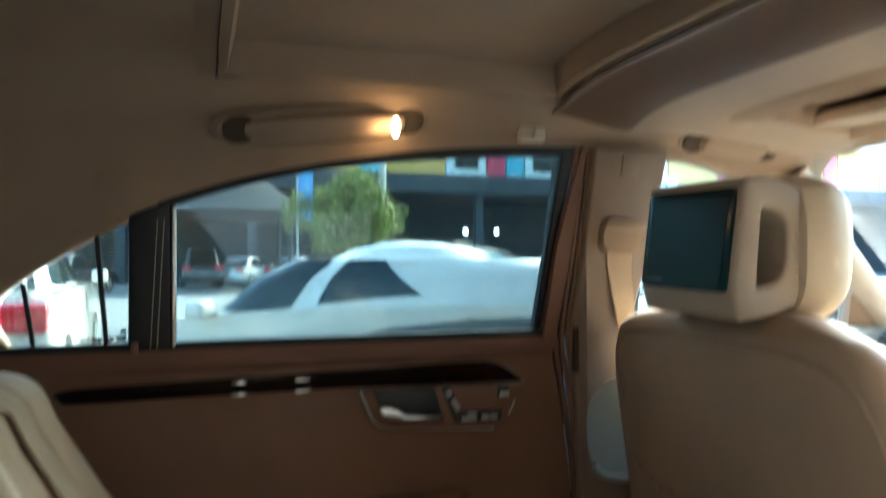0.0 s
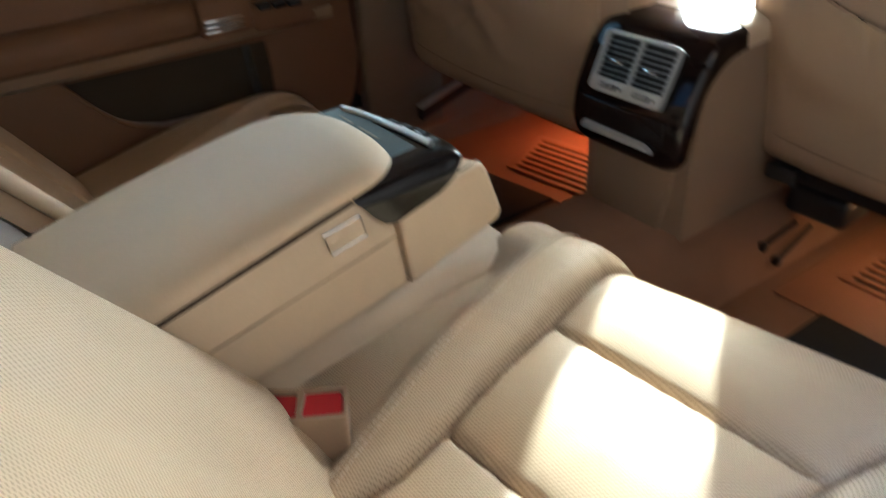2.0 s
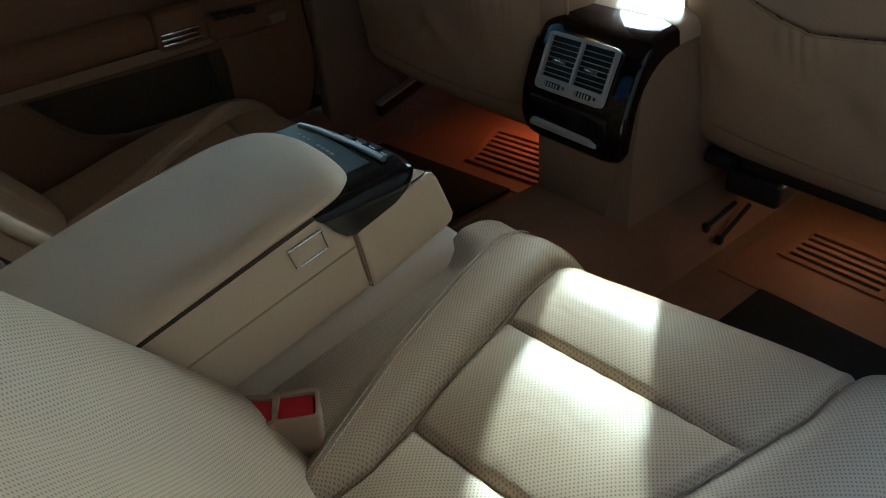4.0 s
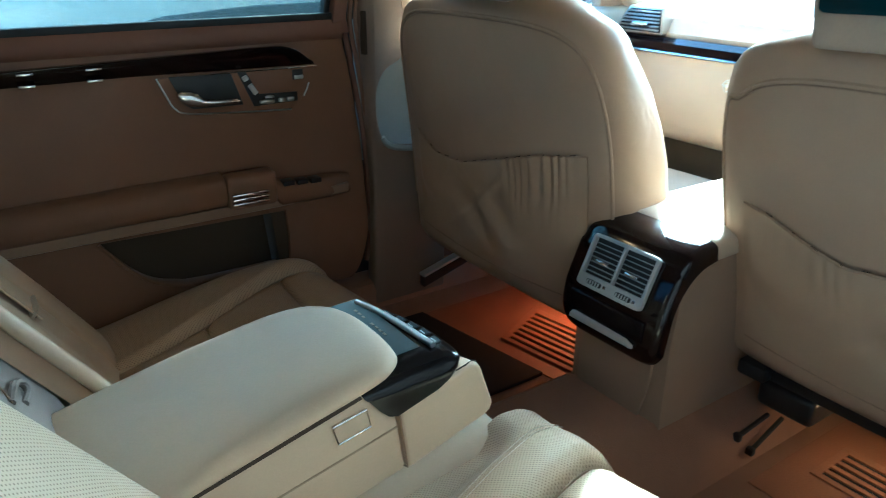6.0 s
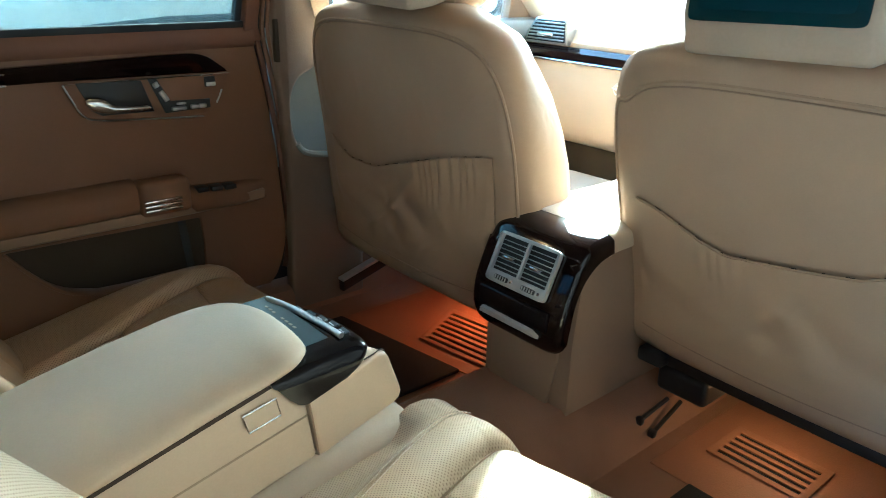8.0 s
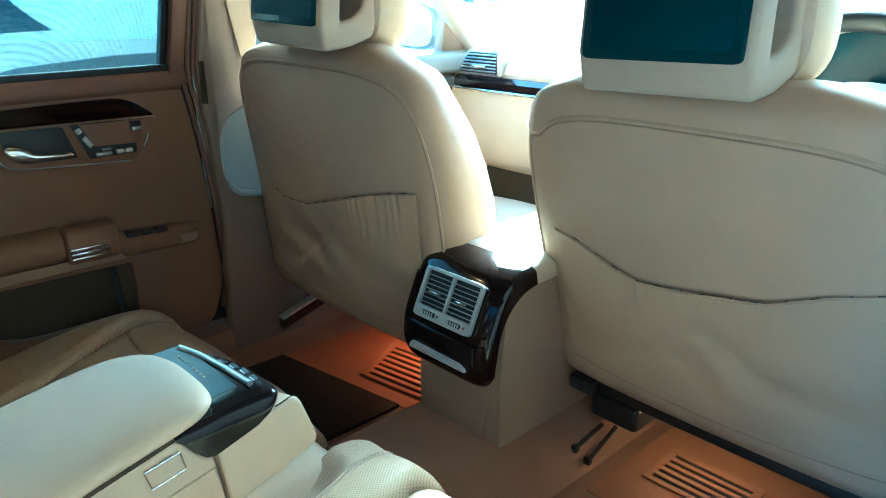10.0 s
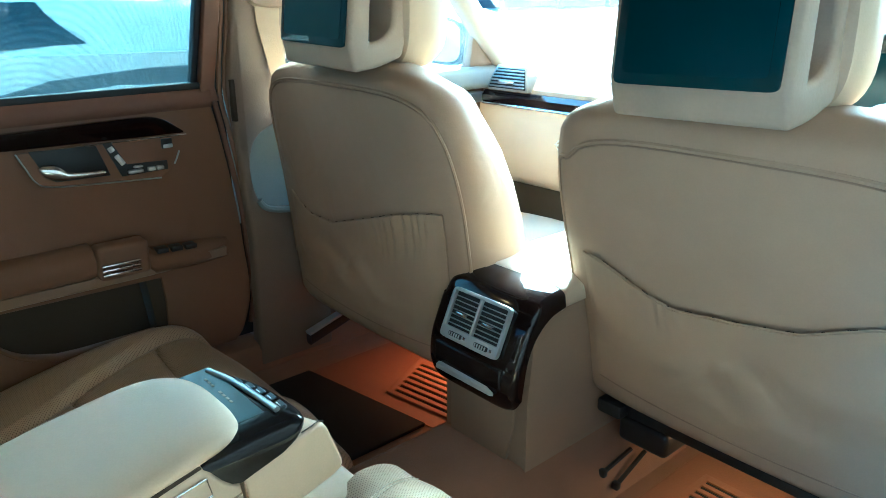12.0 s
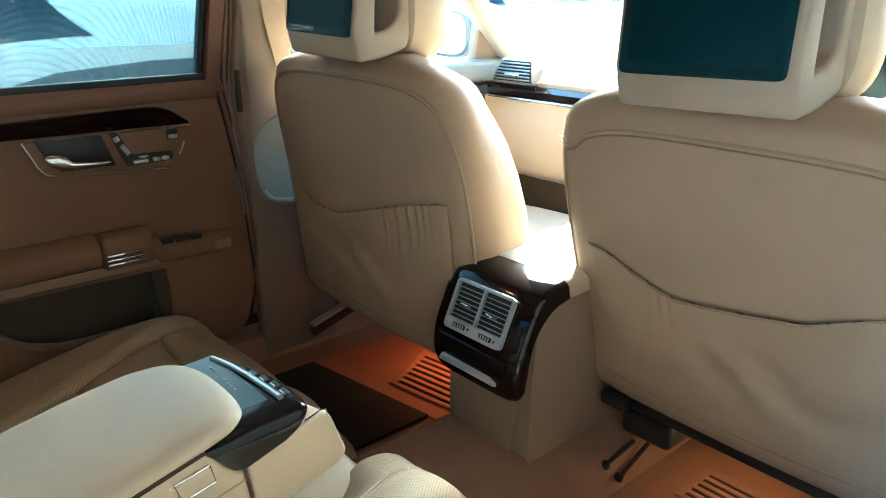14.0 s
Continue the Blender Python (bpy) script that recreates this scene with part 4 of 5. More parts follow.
    podo = part("vent_pod", loft(rows), WOOD, c, "glossy black wood vent pod", 50)
    # vent grille, in its own tilted frame
    m = Matrix.Translation((0.3680, cy - 0.002, 0.6355)) @ Matrix.Rotation(radians(25.3), 4, "Y")

    def tilt(bm):
        bm.transform(m)
        return bm
    W, H = 0.066, 0.043
    outer = superellipse(W, H, 14, 40)
    hole1 = [(-W + 0.006, -H + 0.020), (-0.002, -H + 0.020), (-0.002, H - 0.006), (-W + 0.006, H - 0.006)]
    hole2 = [(0.002, -H + 0.020), (W - 0.006, -H + 0.020), (W - 0.006, H - 0.006), (0.002, H - 0.006)]
    grille = part("vent_frame", tilt(prism(outer, -0.012, -0.004, "x", holes=[hole1, hole2], r=0.0012)), SILVER, podo, "satin silver vent frame")
    part("vent_back", tilt(box(-0.0035, -0.001, -W + 0.004, W - 0.004, -H + 0.016, H - 0.004, 0)), BLACK, podo)
    for side in (-1, 1):
        for k in range(7):
            z = -H + 0.025 + k * 0.0077
            part("slat", tilt(box(-0.0105, -0.0035, side * 0.030 - 0.027, side * 0.030 + 0.027, z, z + 0.0013, 0.0004, 1)), SILVER, podo)
        part("vent_tab", tilt(box(-0.015, -0.009, side * 0.030 - 0.012, side * 0.030 + 0.012, -0.001, 0.004, 0.001)), CHROME, podo, "chrome vent tab")
        part("vent_wheel", tilt(box(-0.0145, -0.010, side * 0.030 - 0.015, side * 0.030 + 0.015, -H + 0.006, -H + 0.014, 0.002)), BLACK, podo, "ribbed black vent wheel")
        for k in range(5):
            part("rib", tilt(box(-0.0155, -0.013, side * 0.030 - 0.012 + k * 0.0055, side * 0.030 - 0.0095 + k * 0.0055, -H + 0.007, -H + 0.013, 0.0005, 1)), SILVER, podo)
        part("wheel_mark", tilt(box(-0.0128, -0.0115, side * 0.030 - 0.024, side * 0.030 - 0.019, -H + 0.008, -H + 0.013, 0.0005)), CHROME, podo)
    part("ashtray_lid", box(0.3395, 0.350, cy - 0.078, cy + 0.075, 0.551, 0.587, 0.003, 3), PIANO, podo, "black glossy ashtray lid")
    part("ashtray_grip", loft([[(x, y, z) for x, z in ((0.340, 0.552 - d), (0.334, 0.549 - d), (0.333, 0.541), (0.340, 0.538))] for y, d in ((cy + 0.066, 0.002), (cy + 0.060, 0.0), (cy - 0.050, 0.002), (cy - 0.064, 0.008))]), SILVER, podo, "satin silver ashtray grip")
    # front armrest lid
    rings = [[(x, cy + a, 0.680 + h + b) for a, b in superellipse(0.103, 0.022, 4.5, 36)] for x, h in ((0.458, -0.004), (0.464, 0.0), (0.60, 0.002), (0.80, 0.0), (0.84, -0.004))]
    part("armrest_lid", loft(rings), CREAM, c, "cream leather console armrest lid")
    return c


console()


# ---- dashboard ----
def dashboard():
    d = thing("dashboard", (1.2, 0, 0.4), "cream dashboard with a dark wood strip and air vents", "dashboard")
    body = [[(x, y, z) for x, z in ((1.30, 0.625), (1.20, 0.635), (1.165, 0.665), (1.155, 0.70), (1.15, 0.80), (1.155, 0.85), (1.17, 0.865), (1.5, 0.86), (1.5, 0.62))] for y in (-0.72, -0.5, 0.0, 0.5, 0.72)]
    part("lower_panel", loft(body), CREAM, d, "cream lower dashboard")
    top = [[(x, y, z) for x, z in ((1.17, 0.868), (1.165, 0.90), (1.19, 0.935), (1.26, 0.955), (1.5, 0.92), (1.5, 0.87))] for y in (-0.72, -0.3, 0.2, 0.72)]
    part("top_pad", loft(top), CREAM, d, "pale padded dashboard top")
    part("wood_strip", loft([[(x, y, z) for x, z in ((1.150, 0.856), (1.143, 0.862), (1.143, 0.878), (1.155, 0.890), (1.18, 0.89), (1.18, 0.856))] for y in (-0.70, -0.3, 0.3, 0.70)]), WOOD, d, "glossy dark wood strip")
    part("chrome_line", tube([(1.146, -0.7, 0.855), (1.146, 0.7, 0.855)], 0.003, 6), CHROME, d)
    v = part("side_vent", prism([(0.535, 0.892), (0.690, 0.892), (0.676, 0.925), (0.648, 0.960), (0.540, 0.960)], 1.148, 1.19, "x", r=0.006), SATIN, d, "satin silver air vent")
    part("vent_hole", prism([(0.543, 0.899), (0.677, 0.899), (0.665, 0.925), (0.641, 0.953), (0.546, 0.953)], 1.1455, 1.150, "x"), BLACK, v)
    for k in range(6):
        z = 0.903 + k * 0.0085
        part("slat", box(1.139, 1.147, 0.545, 0.675 - k * 0.0055, z, z + 0.0035, 0.001, 1), SATIN, v)
    part("vent_tab", box(1.134, 1.141, 0.575, 0.630, 0.911, 0.921, 0.003), CHROME, v)
    part("binnacle", loft([[(x, -0.425 + a * s, 0.985 + b * s) for a, b in superellipse(0.165, 0.066, 3, 32)] for x, s in ((1.085, 0.97), (1.09, 1.0), (1.3, 0.9))]), SCREEN, d, "dark instrument panel")
    hood_ = [(-0.425 + a, 0.985 + b) for a, b in superellipse(0.165, 0.066, 3, 32) if b > -0.01]
    part("binnacle_hood", tube([(1.082, y, z + 0.008) for y, z in hood_], 0.011, 10), CREAM, d, "pale rim of the instrument hood")
    part("footwell_wall", box(1.23, 1.32, -0.80, 0.80, 0.22, 0.66, 0.02), POCKET, d, "dark footwell lining")
    w = thing("steering_wheel", (1.0, -0.40, 0.9), "black leather steering wheel", "steering wheel")
    mw = Matrix.Translation((0.98, -0.40, 0.90)) @ Matrix.Rotation(radians(-24), 4, "Y")
    rim = tube([mw @ Vector((0, 0.185 * math.cos(k * math.pi / 24), 0.185 * math.sin(k * math.pi / 24))) for k in range(48)], 0.016, 10, closed=True)
    part("rim", rim, BLACK, w)
    hub = loft([[mw @ Vector((x, a, b)) for a, b in superellipse(0.085 * s, 0.07 * s, 2.6, 24)] for x, s in ((-0.03, 0.7), (-0.02, 1), (0.04, 0.9))])
    part("hub", hub, BLACK, w)
    for a in (0, math.pi, -math.pi / 2):
        b = box(-0.008, 0.012, -0.022, 0.022, 0.05, 0.175, 0.004)
        b.transform(mw @ Matrix.Rotation(a - math.pi / 2, 4, "X"))
        part("spoke", b, SATIN, w)
    d.location.x -= 0.09
    w.location.x -= 0.09


dashboard()


# ---- rear bench ----
def rest_x(z):
    """Front face of the rear seat back."""
    return table([(0.40, -0.235), (0.50, -0.285), (0.60, -0.350), (0.70, -0.420), (0.80, -0.490), (0.90, -0.548), (1.0, -0.590), (1.05, -0.61)], z)


def seam_at(side, x, q):
    """Distance of the bolster seam from the middle of the seat."""
    if side < 0 and q < 0:
        return table([(-0.40, 0.045), (-0.30, 0.055), (-0.20, 0.075), (-0.045, 0.135), (0.042, 0.178), (0.12, 0.195)], x)
    return max(0.088, 0.158 - 0.22 * max(0.0, 0.10 - x))


def inner_edge(side, x):
    """How far the cushion reaches towards the middle of the car."""
    if side < 0:
        return 0.262
    return table([(-0.45, 0.09), (-0.27, 0.142), (-0.13, 0.198), (0.0, 0.240), (0.08, 0.262), (0.3, 0.262)], x)


def cushion_z(c, side, x, y):
    """Height of the seat cushion; side: where the middle of the car lies."""
    q = (y - c) * side
    rows = [(-0.45, 0.455), (-0.35, 0.470), (-0.2, 0.492), (-0.1, 0.505), (0.0, 0.515), (0.09, 0.521), (0.135, 0.508), (0.17, 0.47), (0.195, 0.41), (0.21, 0.34)]
    if side < 0:
        rows = [(-0.45, 0.415), (-0.35, 0.437), (-0.25, 0.455), (-0.15, 0.477), (-0.05, 0.494), (0.03, 0.500), (0.08, 0.500), (0.12, 0.489), (0.15, 0.464), (0.18, 0.41), (0.20, 0.34)]
    back_ = 0.22 * max(0.0, 0.11 - q) if side > 0 else 0.0
    base = sum(table(rows, x - back_ + d) for d in (-0.03, -0.015, 0, 0.015, 0.03)) / 5
    seam = seam_at(side, x, q)
    lobes = 0.024 * step(seam - 0.02, seam + 0.03, abs(q)) - 0.012 * step(0.20, 0.27, abs(q))
    skew = x + 0.12 * q - 0.017
    pad = 0.0
    if abs(q) < seam:
        for a, b in ((-0.47, -0.165), (-0.165, 0.0), (0.0, 0.185)):
            if a <= skew < b:
                pad = 0.017 * max(0.0, math.sin(math.pi * (skew - a) / (b - a))) ** 0.6 * (1 - (abs(q) / (seam + 0.005)) ** 6)
    g = groove(abs(q) - seam, 0.005, 0.011)
    if abs(q) < seam:
        g += groove(skew + 0.165, 0.0032, 0.007) + groove(skew, 0.0032, 0.007)
    steep = 0.06 if q < 0 or side < 0 else 0.0
    edge = -steep * max(0.0, (abs(q) - 0.235) / 0.03) ** 2
    if q > 0:
        rim = inner_edge(side, x)
        edge -= 0.026 * step(rim - 0.034, rim + 0.010, q) * step(0.262, 0.245, rim)
    if side < 0:
        edge -= 0.011 * step(0.02, -0.14, q)
    return base + lobes + pad + g + edge


def cushion(c, side, label):
    s = thing("rear_bench_seat", (-0.2, c, 0.29), label, "car seat", "rear seats")

    def skin(u, v):
        x = -0.45 + (0.655 if side < 0 else 0.735) * u
        y = c - 0.262 + (0.524 if side < 0 else 0.556) * v
        return (x, y, cushion_z(c, side, x, y))
    # the left cushion takes the darkened leather in place of shade
    part("cushion", sheet(skin, 200, 160, 0.006, (0.655 if side < 0 else 0.735, 0.524)), CREAM_HOLES if side > 0 else SHADED_HOLES, s, "perforated leather cushion", 60)
    def sewn(x, q):
        y = c + q * side
        return (x, y, cushion_z(c, side, x, y) + 0.0045)
    for sg in (1, -1):
        line = []
        for k in range(46):
            x = -0.40 + 0.55 * k / 45
            line.append(sewn(x, sg * seam_at(side, x, sg)))
        part("seam", tube(line, 0.0016, 5), TAN, s)
    for x0 in (0.017, -0.148):
        ends = [seam_at(side, x0, -1), seam_at(side, x0, 1)]
        part("seam", tube([sewn(x0 - 0.12 * q, q) for q in (-ends[0] + (ends[0] + ends[1]) * k / 24 for k in range(1, 24))], 0.0008, 5), TAN, s)
    if side > 0:
        dashes = []
        for row in (0.036, 0.028):
            for k in range(64):
                x = -0.27 + 0.0062 * k
                dashes.append(tube([sewn(x + d, inner_edge(side, x + d) - row) for d in (0.0, 0.0022, 0.0044)], 0.0007, 5))
        part("stitching", join(*dashes), PALE_STITCH, s, "double row of pale stitches")
    part("cushion_base", box(-0.46, 0.105, c - 0.25, c + 0.25, 0.30, 0.455, 0.03, 3), CREAM, s)

    def rest(u, v):
        n = Vector((0.84, 0, 0.54))
        z = 0.44 + 0.58 * u
        round_top = -0.10 * max(0, (z - 0.93) / 0.09) ** 2.2
        if side < 0:
            y = 0.134 + 0.438 * v
            across = table([(0.134, -0.030), (0.139, -0.012), (0.146, -0.002), (0.160, 0.0), (0.19, -0.010), (0.24, -0.022), (0.32, -0.032), (0.38, -0.034), (0.43, -0.030), (0.49, -0.020), (0.53, -0.018), (0.55, -0.024), (0.563, -0.040), (0.572, -0.075)], y)
            foot_ = -0.05 * max(0.0, (0.49 - z) / 0.05) ** 2 * step(0.48, 0.57, y)
            g = groove(y - 0.455, 0.005, 0.006) + groove(y - 0.165, 0.004, 0.004)
            return Vector((rest_x(z), y, z)) + n * (across + foot_ + g + round_top)
        y = c - 0.268 + 0.536 * v
        q = abs(y - c)
        pad = 0.030 * step(0.06, 0.19, q) - 0.085 * max(0, (q - 0.205) / 0.063) ** 2.2
        lobes = 0.006 * math.sin(math.pi * (z - 0.44) / 0.58) * (1 - step(0.10, 0.16, q))
        g = groove(q - 0.155, 0.005, 0.008) if y < c else 0.0
        return Vector((rest_x(z), y, z)) + n * (pad + lobes + g + round_top)
    # the left backrest is browner than the right to paint its shade
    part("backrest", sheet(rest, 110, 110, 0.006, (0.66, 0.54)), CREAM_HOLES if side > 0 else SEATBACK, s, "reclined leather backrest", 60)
    if side < 0:
        edge_ = [rest((z - 0.44) / 0.58, 0.030) + Vector((0.003, -0.004, 0.003)) for z in (0.50, 0.56, 0.62, 0.68, 0.74, 0.80, 0.86, 0.92)]
        part("edge_piping", tube(spline(edge_, 4), 0.010, 10), CREAM, s, "pale padded edge")
    part("backrest_core", loft([[(x, y, z) for x, z in ((-0.40, 0.46), (-0.64, 0.86), (-0.70, 0.93), (-0.80, 0.88), (-0.62, 0.3), (-0.42, 0.3))] for y in ((c - 0.225, c + 0.225) if side > 0 else (0.16, 0.53))]), CREAM, s)
    return s


cushion(-0.370, 1, "cream perforated leather rear seat beside the open door")
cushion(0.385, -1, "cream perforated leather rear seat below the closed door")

mid = thing("middle_seat", (-0.2, 0.0, 0.29), "narrow cream leather middle seat under the folded armrest", "car seat")


def mid_skin(u, v):
    x, y = -0.45 + 0.585 * u, -0.112 + 0.236 * v
    return (x, y, 0.498 + 0.022 * step(-0.3, 0.05, x) - 0.16 * max(0, (x - 0.05) / 0.085) ** 2.4 + 0.006 * math.sin(math.pi * v) - 0.045 * max(0.0, 1 - v / 0.16) ** 2.2)


part("cushion", sheet(mid_skin, 40, 20, 0.006), CREAM, mid)
part("cushion_base", box(-0.46, 0.085, -0.105, 0.118, 0.30, 0.46, 0.02), CREAM, mid)
part("back_recess", loft([[(x, y, z) for x, z in ((-0.34, 0.45), (-0.405, 0.62), (-0.458, 0.70), (-0.53, 0.80), (-0.60, 0.92), (-0.66, 0.98), (-0.75, 0.98), (-0.62, 0.45))] for y in (-0.115, 0.139)]), NICHE, mid, "pale lined recess behind the armrest")
part("recess_tab", tube(spline([(-0.449, 0.036, 0.687), (-0.445, 0.058, 0.689), (-0.441, 0.077, 0.685), (-0.435, 0.085, 0.678), (-0.432, 0.078, 0.671), (-0.438, 0.057, 0.670)], 4), 0.0042, 8), NICHE, mid, "small cloth pull loop")
part("recess_seam", tube([(-0.494, 0.137, 0.757), (-0.480, 0.108, 0.737), (-0.463, 0.070, 0.710), (-0.448, 0.034, 0.688)], 0.0010, 5), TAN, mid)


# ---- folded centre armrest ----
def armrest():
    a = thing("rear_console", (-0.2, -0.016, 0.52), "folded down cream leather centre console with a black control panel", "console")
    m = Matrix.Translation((-0.39, -0.016, 0.505)) @ Matrix.Rotation(radians(-14), 4, "Y")

    def at(bm):
        bm.transform(m)
        return bm
    # local axes: s along the armrest to its nose, y across, h up
    prof = [(-0.03, 0.002), (0.292, -0.0115), (0.300, 0.062), (0.291, 0.070), (0.283, 0.084), (0.273, 0.110), (-0.03, 0.112)]
    part("body", at(prism(prof, -0.1185, 0.100, "y", r=0.006, seg=3)), CREAM, a, "cream leather armrest body")
    nose = [(0.2945, -0.0135), (0.30, -0.014), (0.404, -0.014), (0.4150, -0.011), (0.4205, -0.003), (0.4200, 0.006), (0.4155, 0.052), (0.4125, 0.061), (0.405, 0.0665), (0.312, 0.0665), (0.3035, 0.0655)]
    nb = prism(nose, -0.1195, 0.101, "y", r=0.011, seg=4)
    for v in nb.verts:
        f = step(0.31, 0.40, v.co.x)
        if v.co.y > 0:
            v.co.x = min(v.co.x, 0.31 + 0.42 * (v.co.x - 0.31))
        v.co.y += (0.003 if v.co.y < 0 else -0.016) * f * f
    part("nose", at(nb), CREAM, a, "stitched cream leather nose", 70)
    part("nose_seam", at(tube([(0.2936, -0.108, -0.0146), (0.2940, -0.1185, -0.0105), (0.2985, -0.1200, 0.028), (0.3028, -0.1190, 0.060), (0.3036, -0.112, 0.0668)], 0.0009, 6)), TAN, a, "tight seam before the nose")
    part("side_seam", at(tube([(-0.02, -0.1190, 0.062), (0.15, -0.1190, 0.056), (0.297, -0.1190, 0.050)], 0.0013, 5)), THREAD, a)
    part("corner_seam", at(tube([(0.384, -0.112, 0.0672), (0.398, -0.1125, 0.0670), (0.409, -0.1095, 0.0650), (0.4165, -0.1035, 0.056)], 0.0010, 5)), GAP, a)
    # lid: square towards the outer seat, swept back on the other side
    right = curve2([(-0.03, -0.1225), (0.10, -0.1228), (0.22, -0.1228), (0.278, -0.1222), (0.306, -0.1185), (0.323, -0.106), (0.330, -0.080), (0.3315, -0.04), (0.3290, 0.0), (0.319, 0.036), (0.299, 0.061), (0.262, 0.079), (0.20, 0.090), (0.12, 0.100), (0.04, 0.105), (-0.03, 0.107)], 5)
    mid_ = Vector((0.14, -0.012))
    rings = []
    for inset, h in ((0.010, 0.1125), (0.003, 0.1150), (0.0, 0.1200), (0.002, 0.1260), (0.007, 0.1310), (0.015, 0.1350), (0.030, 0.1380), (0.060, 0.1400), (0.085, 0.1405)):
        ring = []
        for q in right:
            d = Vector(q) - mid_
            ring.append((mid_.x + d.x * (1 - inset / 0.17), mid_.y + d.y * (1 - inset / 0.112), h - 0.002 * step(0.20, 0.33, mid_.x + d.x)))
        rings.append(ring)
    part("lid", at(loft(rings)), CREAM, a, "padded cream leather lid", 80)
    part("lid_gap", at(prism([(-0.02, 0.1095), (0.270, 0.1075), (0.268, 0.1130), (-0.02, 0.1130)], -0.1180, 0.095, "y")), GAP, a)
    # control panel
    reach = [(-0.1215, 0.380), (-0.120, 0.386), (-0.115, 0.392), (-0.10, 0.396), (-0.06, 0.396), (-0.02, 0.391), (0.02, 0.382), (0.05, 0.372), (0.068, 0.360), (0.076, 0.346)]
    drop = [(-0.1215, 0.016), (-0.120, 0.010), (-0.116, 0.005), (-0.108, 0.0015), (-0.09, 0.0), (0.05, 0.0), (0.068, 0.004), (0.076, 0.012)]
    rows = []
    for y in (-0.1215, -0.1208, -0.1195, -0.1175, -0.115, -0.111, -0.106, -0.098, -0.085, -0.07, -0.05, -0.03, -0.01, 0.01, 0.03, 0.045, 0.056, 0.064, 0.070, 0.074, 0.076):
        f, dr = table(reach, y), table(drop, y)
        rows.append([(x, y, h) for x, h in ((0.300, 0.0645), (f - 0.026, 0.0660), (f - 0.012, 0.0700), (f - 0.003, 0.0775), (f, 0.0845), (f - 0.003, 0.0905 - dr * 0.4), (f - 0.009, 0.0945 - dr * 0.8), (f - 0.020, 0.0975 - dr), (0.332, 0.1060 - dr), (0.300, 0.1120 - dr), (0.270, 0.1130 - 0.3 * dr), (0.2755, 0.100), (0.2825, 0.083), (0.2905, 0.0705))])
    panel = part("control_panel", at(loft(rows)), PIANO, a, "glossy piano black control panel", 50)
    part("display", at(loft([[(x, y, h) for x, h in ((0.322, 0.1090), (0.362, 0.1003), (0.362, 0.0965), (0.322, 0.1050))] for y in (-0.084, 0.060)])), DISPLAY, panel, "blue grey display")
    bar = spline([(0.3565, 0.052, 0.1022), (0.365, 0.015, 0.1010), (0.3705, -0.04, 0.1005), (0.3735, -0.094, 0.1005)], 6)
    part("key_bar", at(tube(bar, 0.0040, 10, 0.9)), SATIN, panel, "satin silver key bar")
    for k in range(6):
        y = -0.082 + k * 0.022
        f = table(reach, y) - 0.396
        part("key", at(box(0.3775 + f, 0.3875 + f, y - 0.008, y + 0.008, 0.0915, 0.0968, 0.001, 1)), BLACK, panel)
        part("key_mark", at(box(0.3805 + f, 0.3820 + f, y - 0.005, y + 0.005, 0.0967, 0.0975, 0.0003, 1)), SATIN, panel, "pale printed mark")
    for k in range(7):
        y = -0.040 + k * 0.0095 + 0.012 * (k > 3)
        part("display_mark", at(loft([[(x, yy, h) for x, h in ((0.3435, 0.1050), (0.3465, 0.1043), (0.3465, 0.1036), (0.3435, 0.1043))] for yy in (y, y + 0.006)])), GREY_TRIM, panel, "pale printed bar")
    # tag frame on the side
    tag = [(0.2300, 0.0755), (0.268, 0.0735), (0.269, 0.0962), (0.2300, 0.0985)]
    fr = part("tag_plate", at(prism(tag, -0.1215, -0.117, "y", r=0.001)), CREAM, a, "small framed leather plate")
    part("tag_frame", at(tube([(s, -0.1216, h) for s, h in tag], 0.0012, 6, closed=True)), CHROME, fr, "thin bright frame")
    return a


armrest()


# ---- belts of the rear bench ----
def buckle(x, y, turn):
    b = thing("belt_buckle", (x, y, 0.50), "beige belt buckle with a red release button", "belt buckle", "rear belt buckles")
    m = pose(x, y, 0.497, 0, 4, turn)
    rim = superellipse(0.017, 0.023, 9, 32)
    well = superellipse(0.0125, 0.0185, 9, 32)
    body = loft([[(p * k, q * k, z + 0.25 * p) for p, q in ring] for ring, k, z in ((rim, 0.80, -0.09), (rim, 0.88, -0.02), (rim, 0.97, 0.034), (rim, 1.0, 0.041), (rim, 0.96, 0.044), (well, 1.04, 0.044), (well, 1.0, 0.040), (well, 1.0, 0.030))])
    body.transform(m)
    part("body", body, TAN, b)
    btn = loft([[(p * k, q * k, z + 0.25 * p) for p, q in well] for k, z in ((0.97, 0.030), (0.97, 0.039), (0.90, 0.0415))])
    btn.transform(m)
    part("release_button", btn, RED, b, "red release button")


buckle(-0.248, -0.208, 58)
buckle(-0.281, -0.186, 50)

sb = thing("seat_belt", (-0.40, 0.42, 0.62), "beige rear seat belt lying on the backrest", "seat belt")
n_ = Vector((0.84, 0, 0.54))
mid_line = [Vector((rest_x(z), 0.405 + 0.010 * (0.95 - z), z)) + n_ * (-0.028 - 0.10 * max(0, (z - 0.93) / 0.09) ** 2.2) for z in (1.02, 0.98, 0.94, 0.90, 0.85, 0.80, 0.75, 0.70, 0.66, 0.622)]
part("webbing", loft([[p + n_ * k + Vector((0, w, 0)) for k, w in ((0, -0.025), (0.004, 0.025), (0.0065, 0.025), (0.0025, -0.025))] for p in mid_line]), WEBBING, sb)
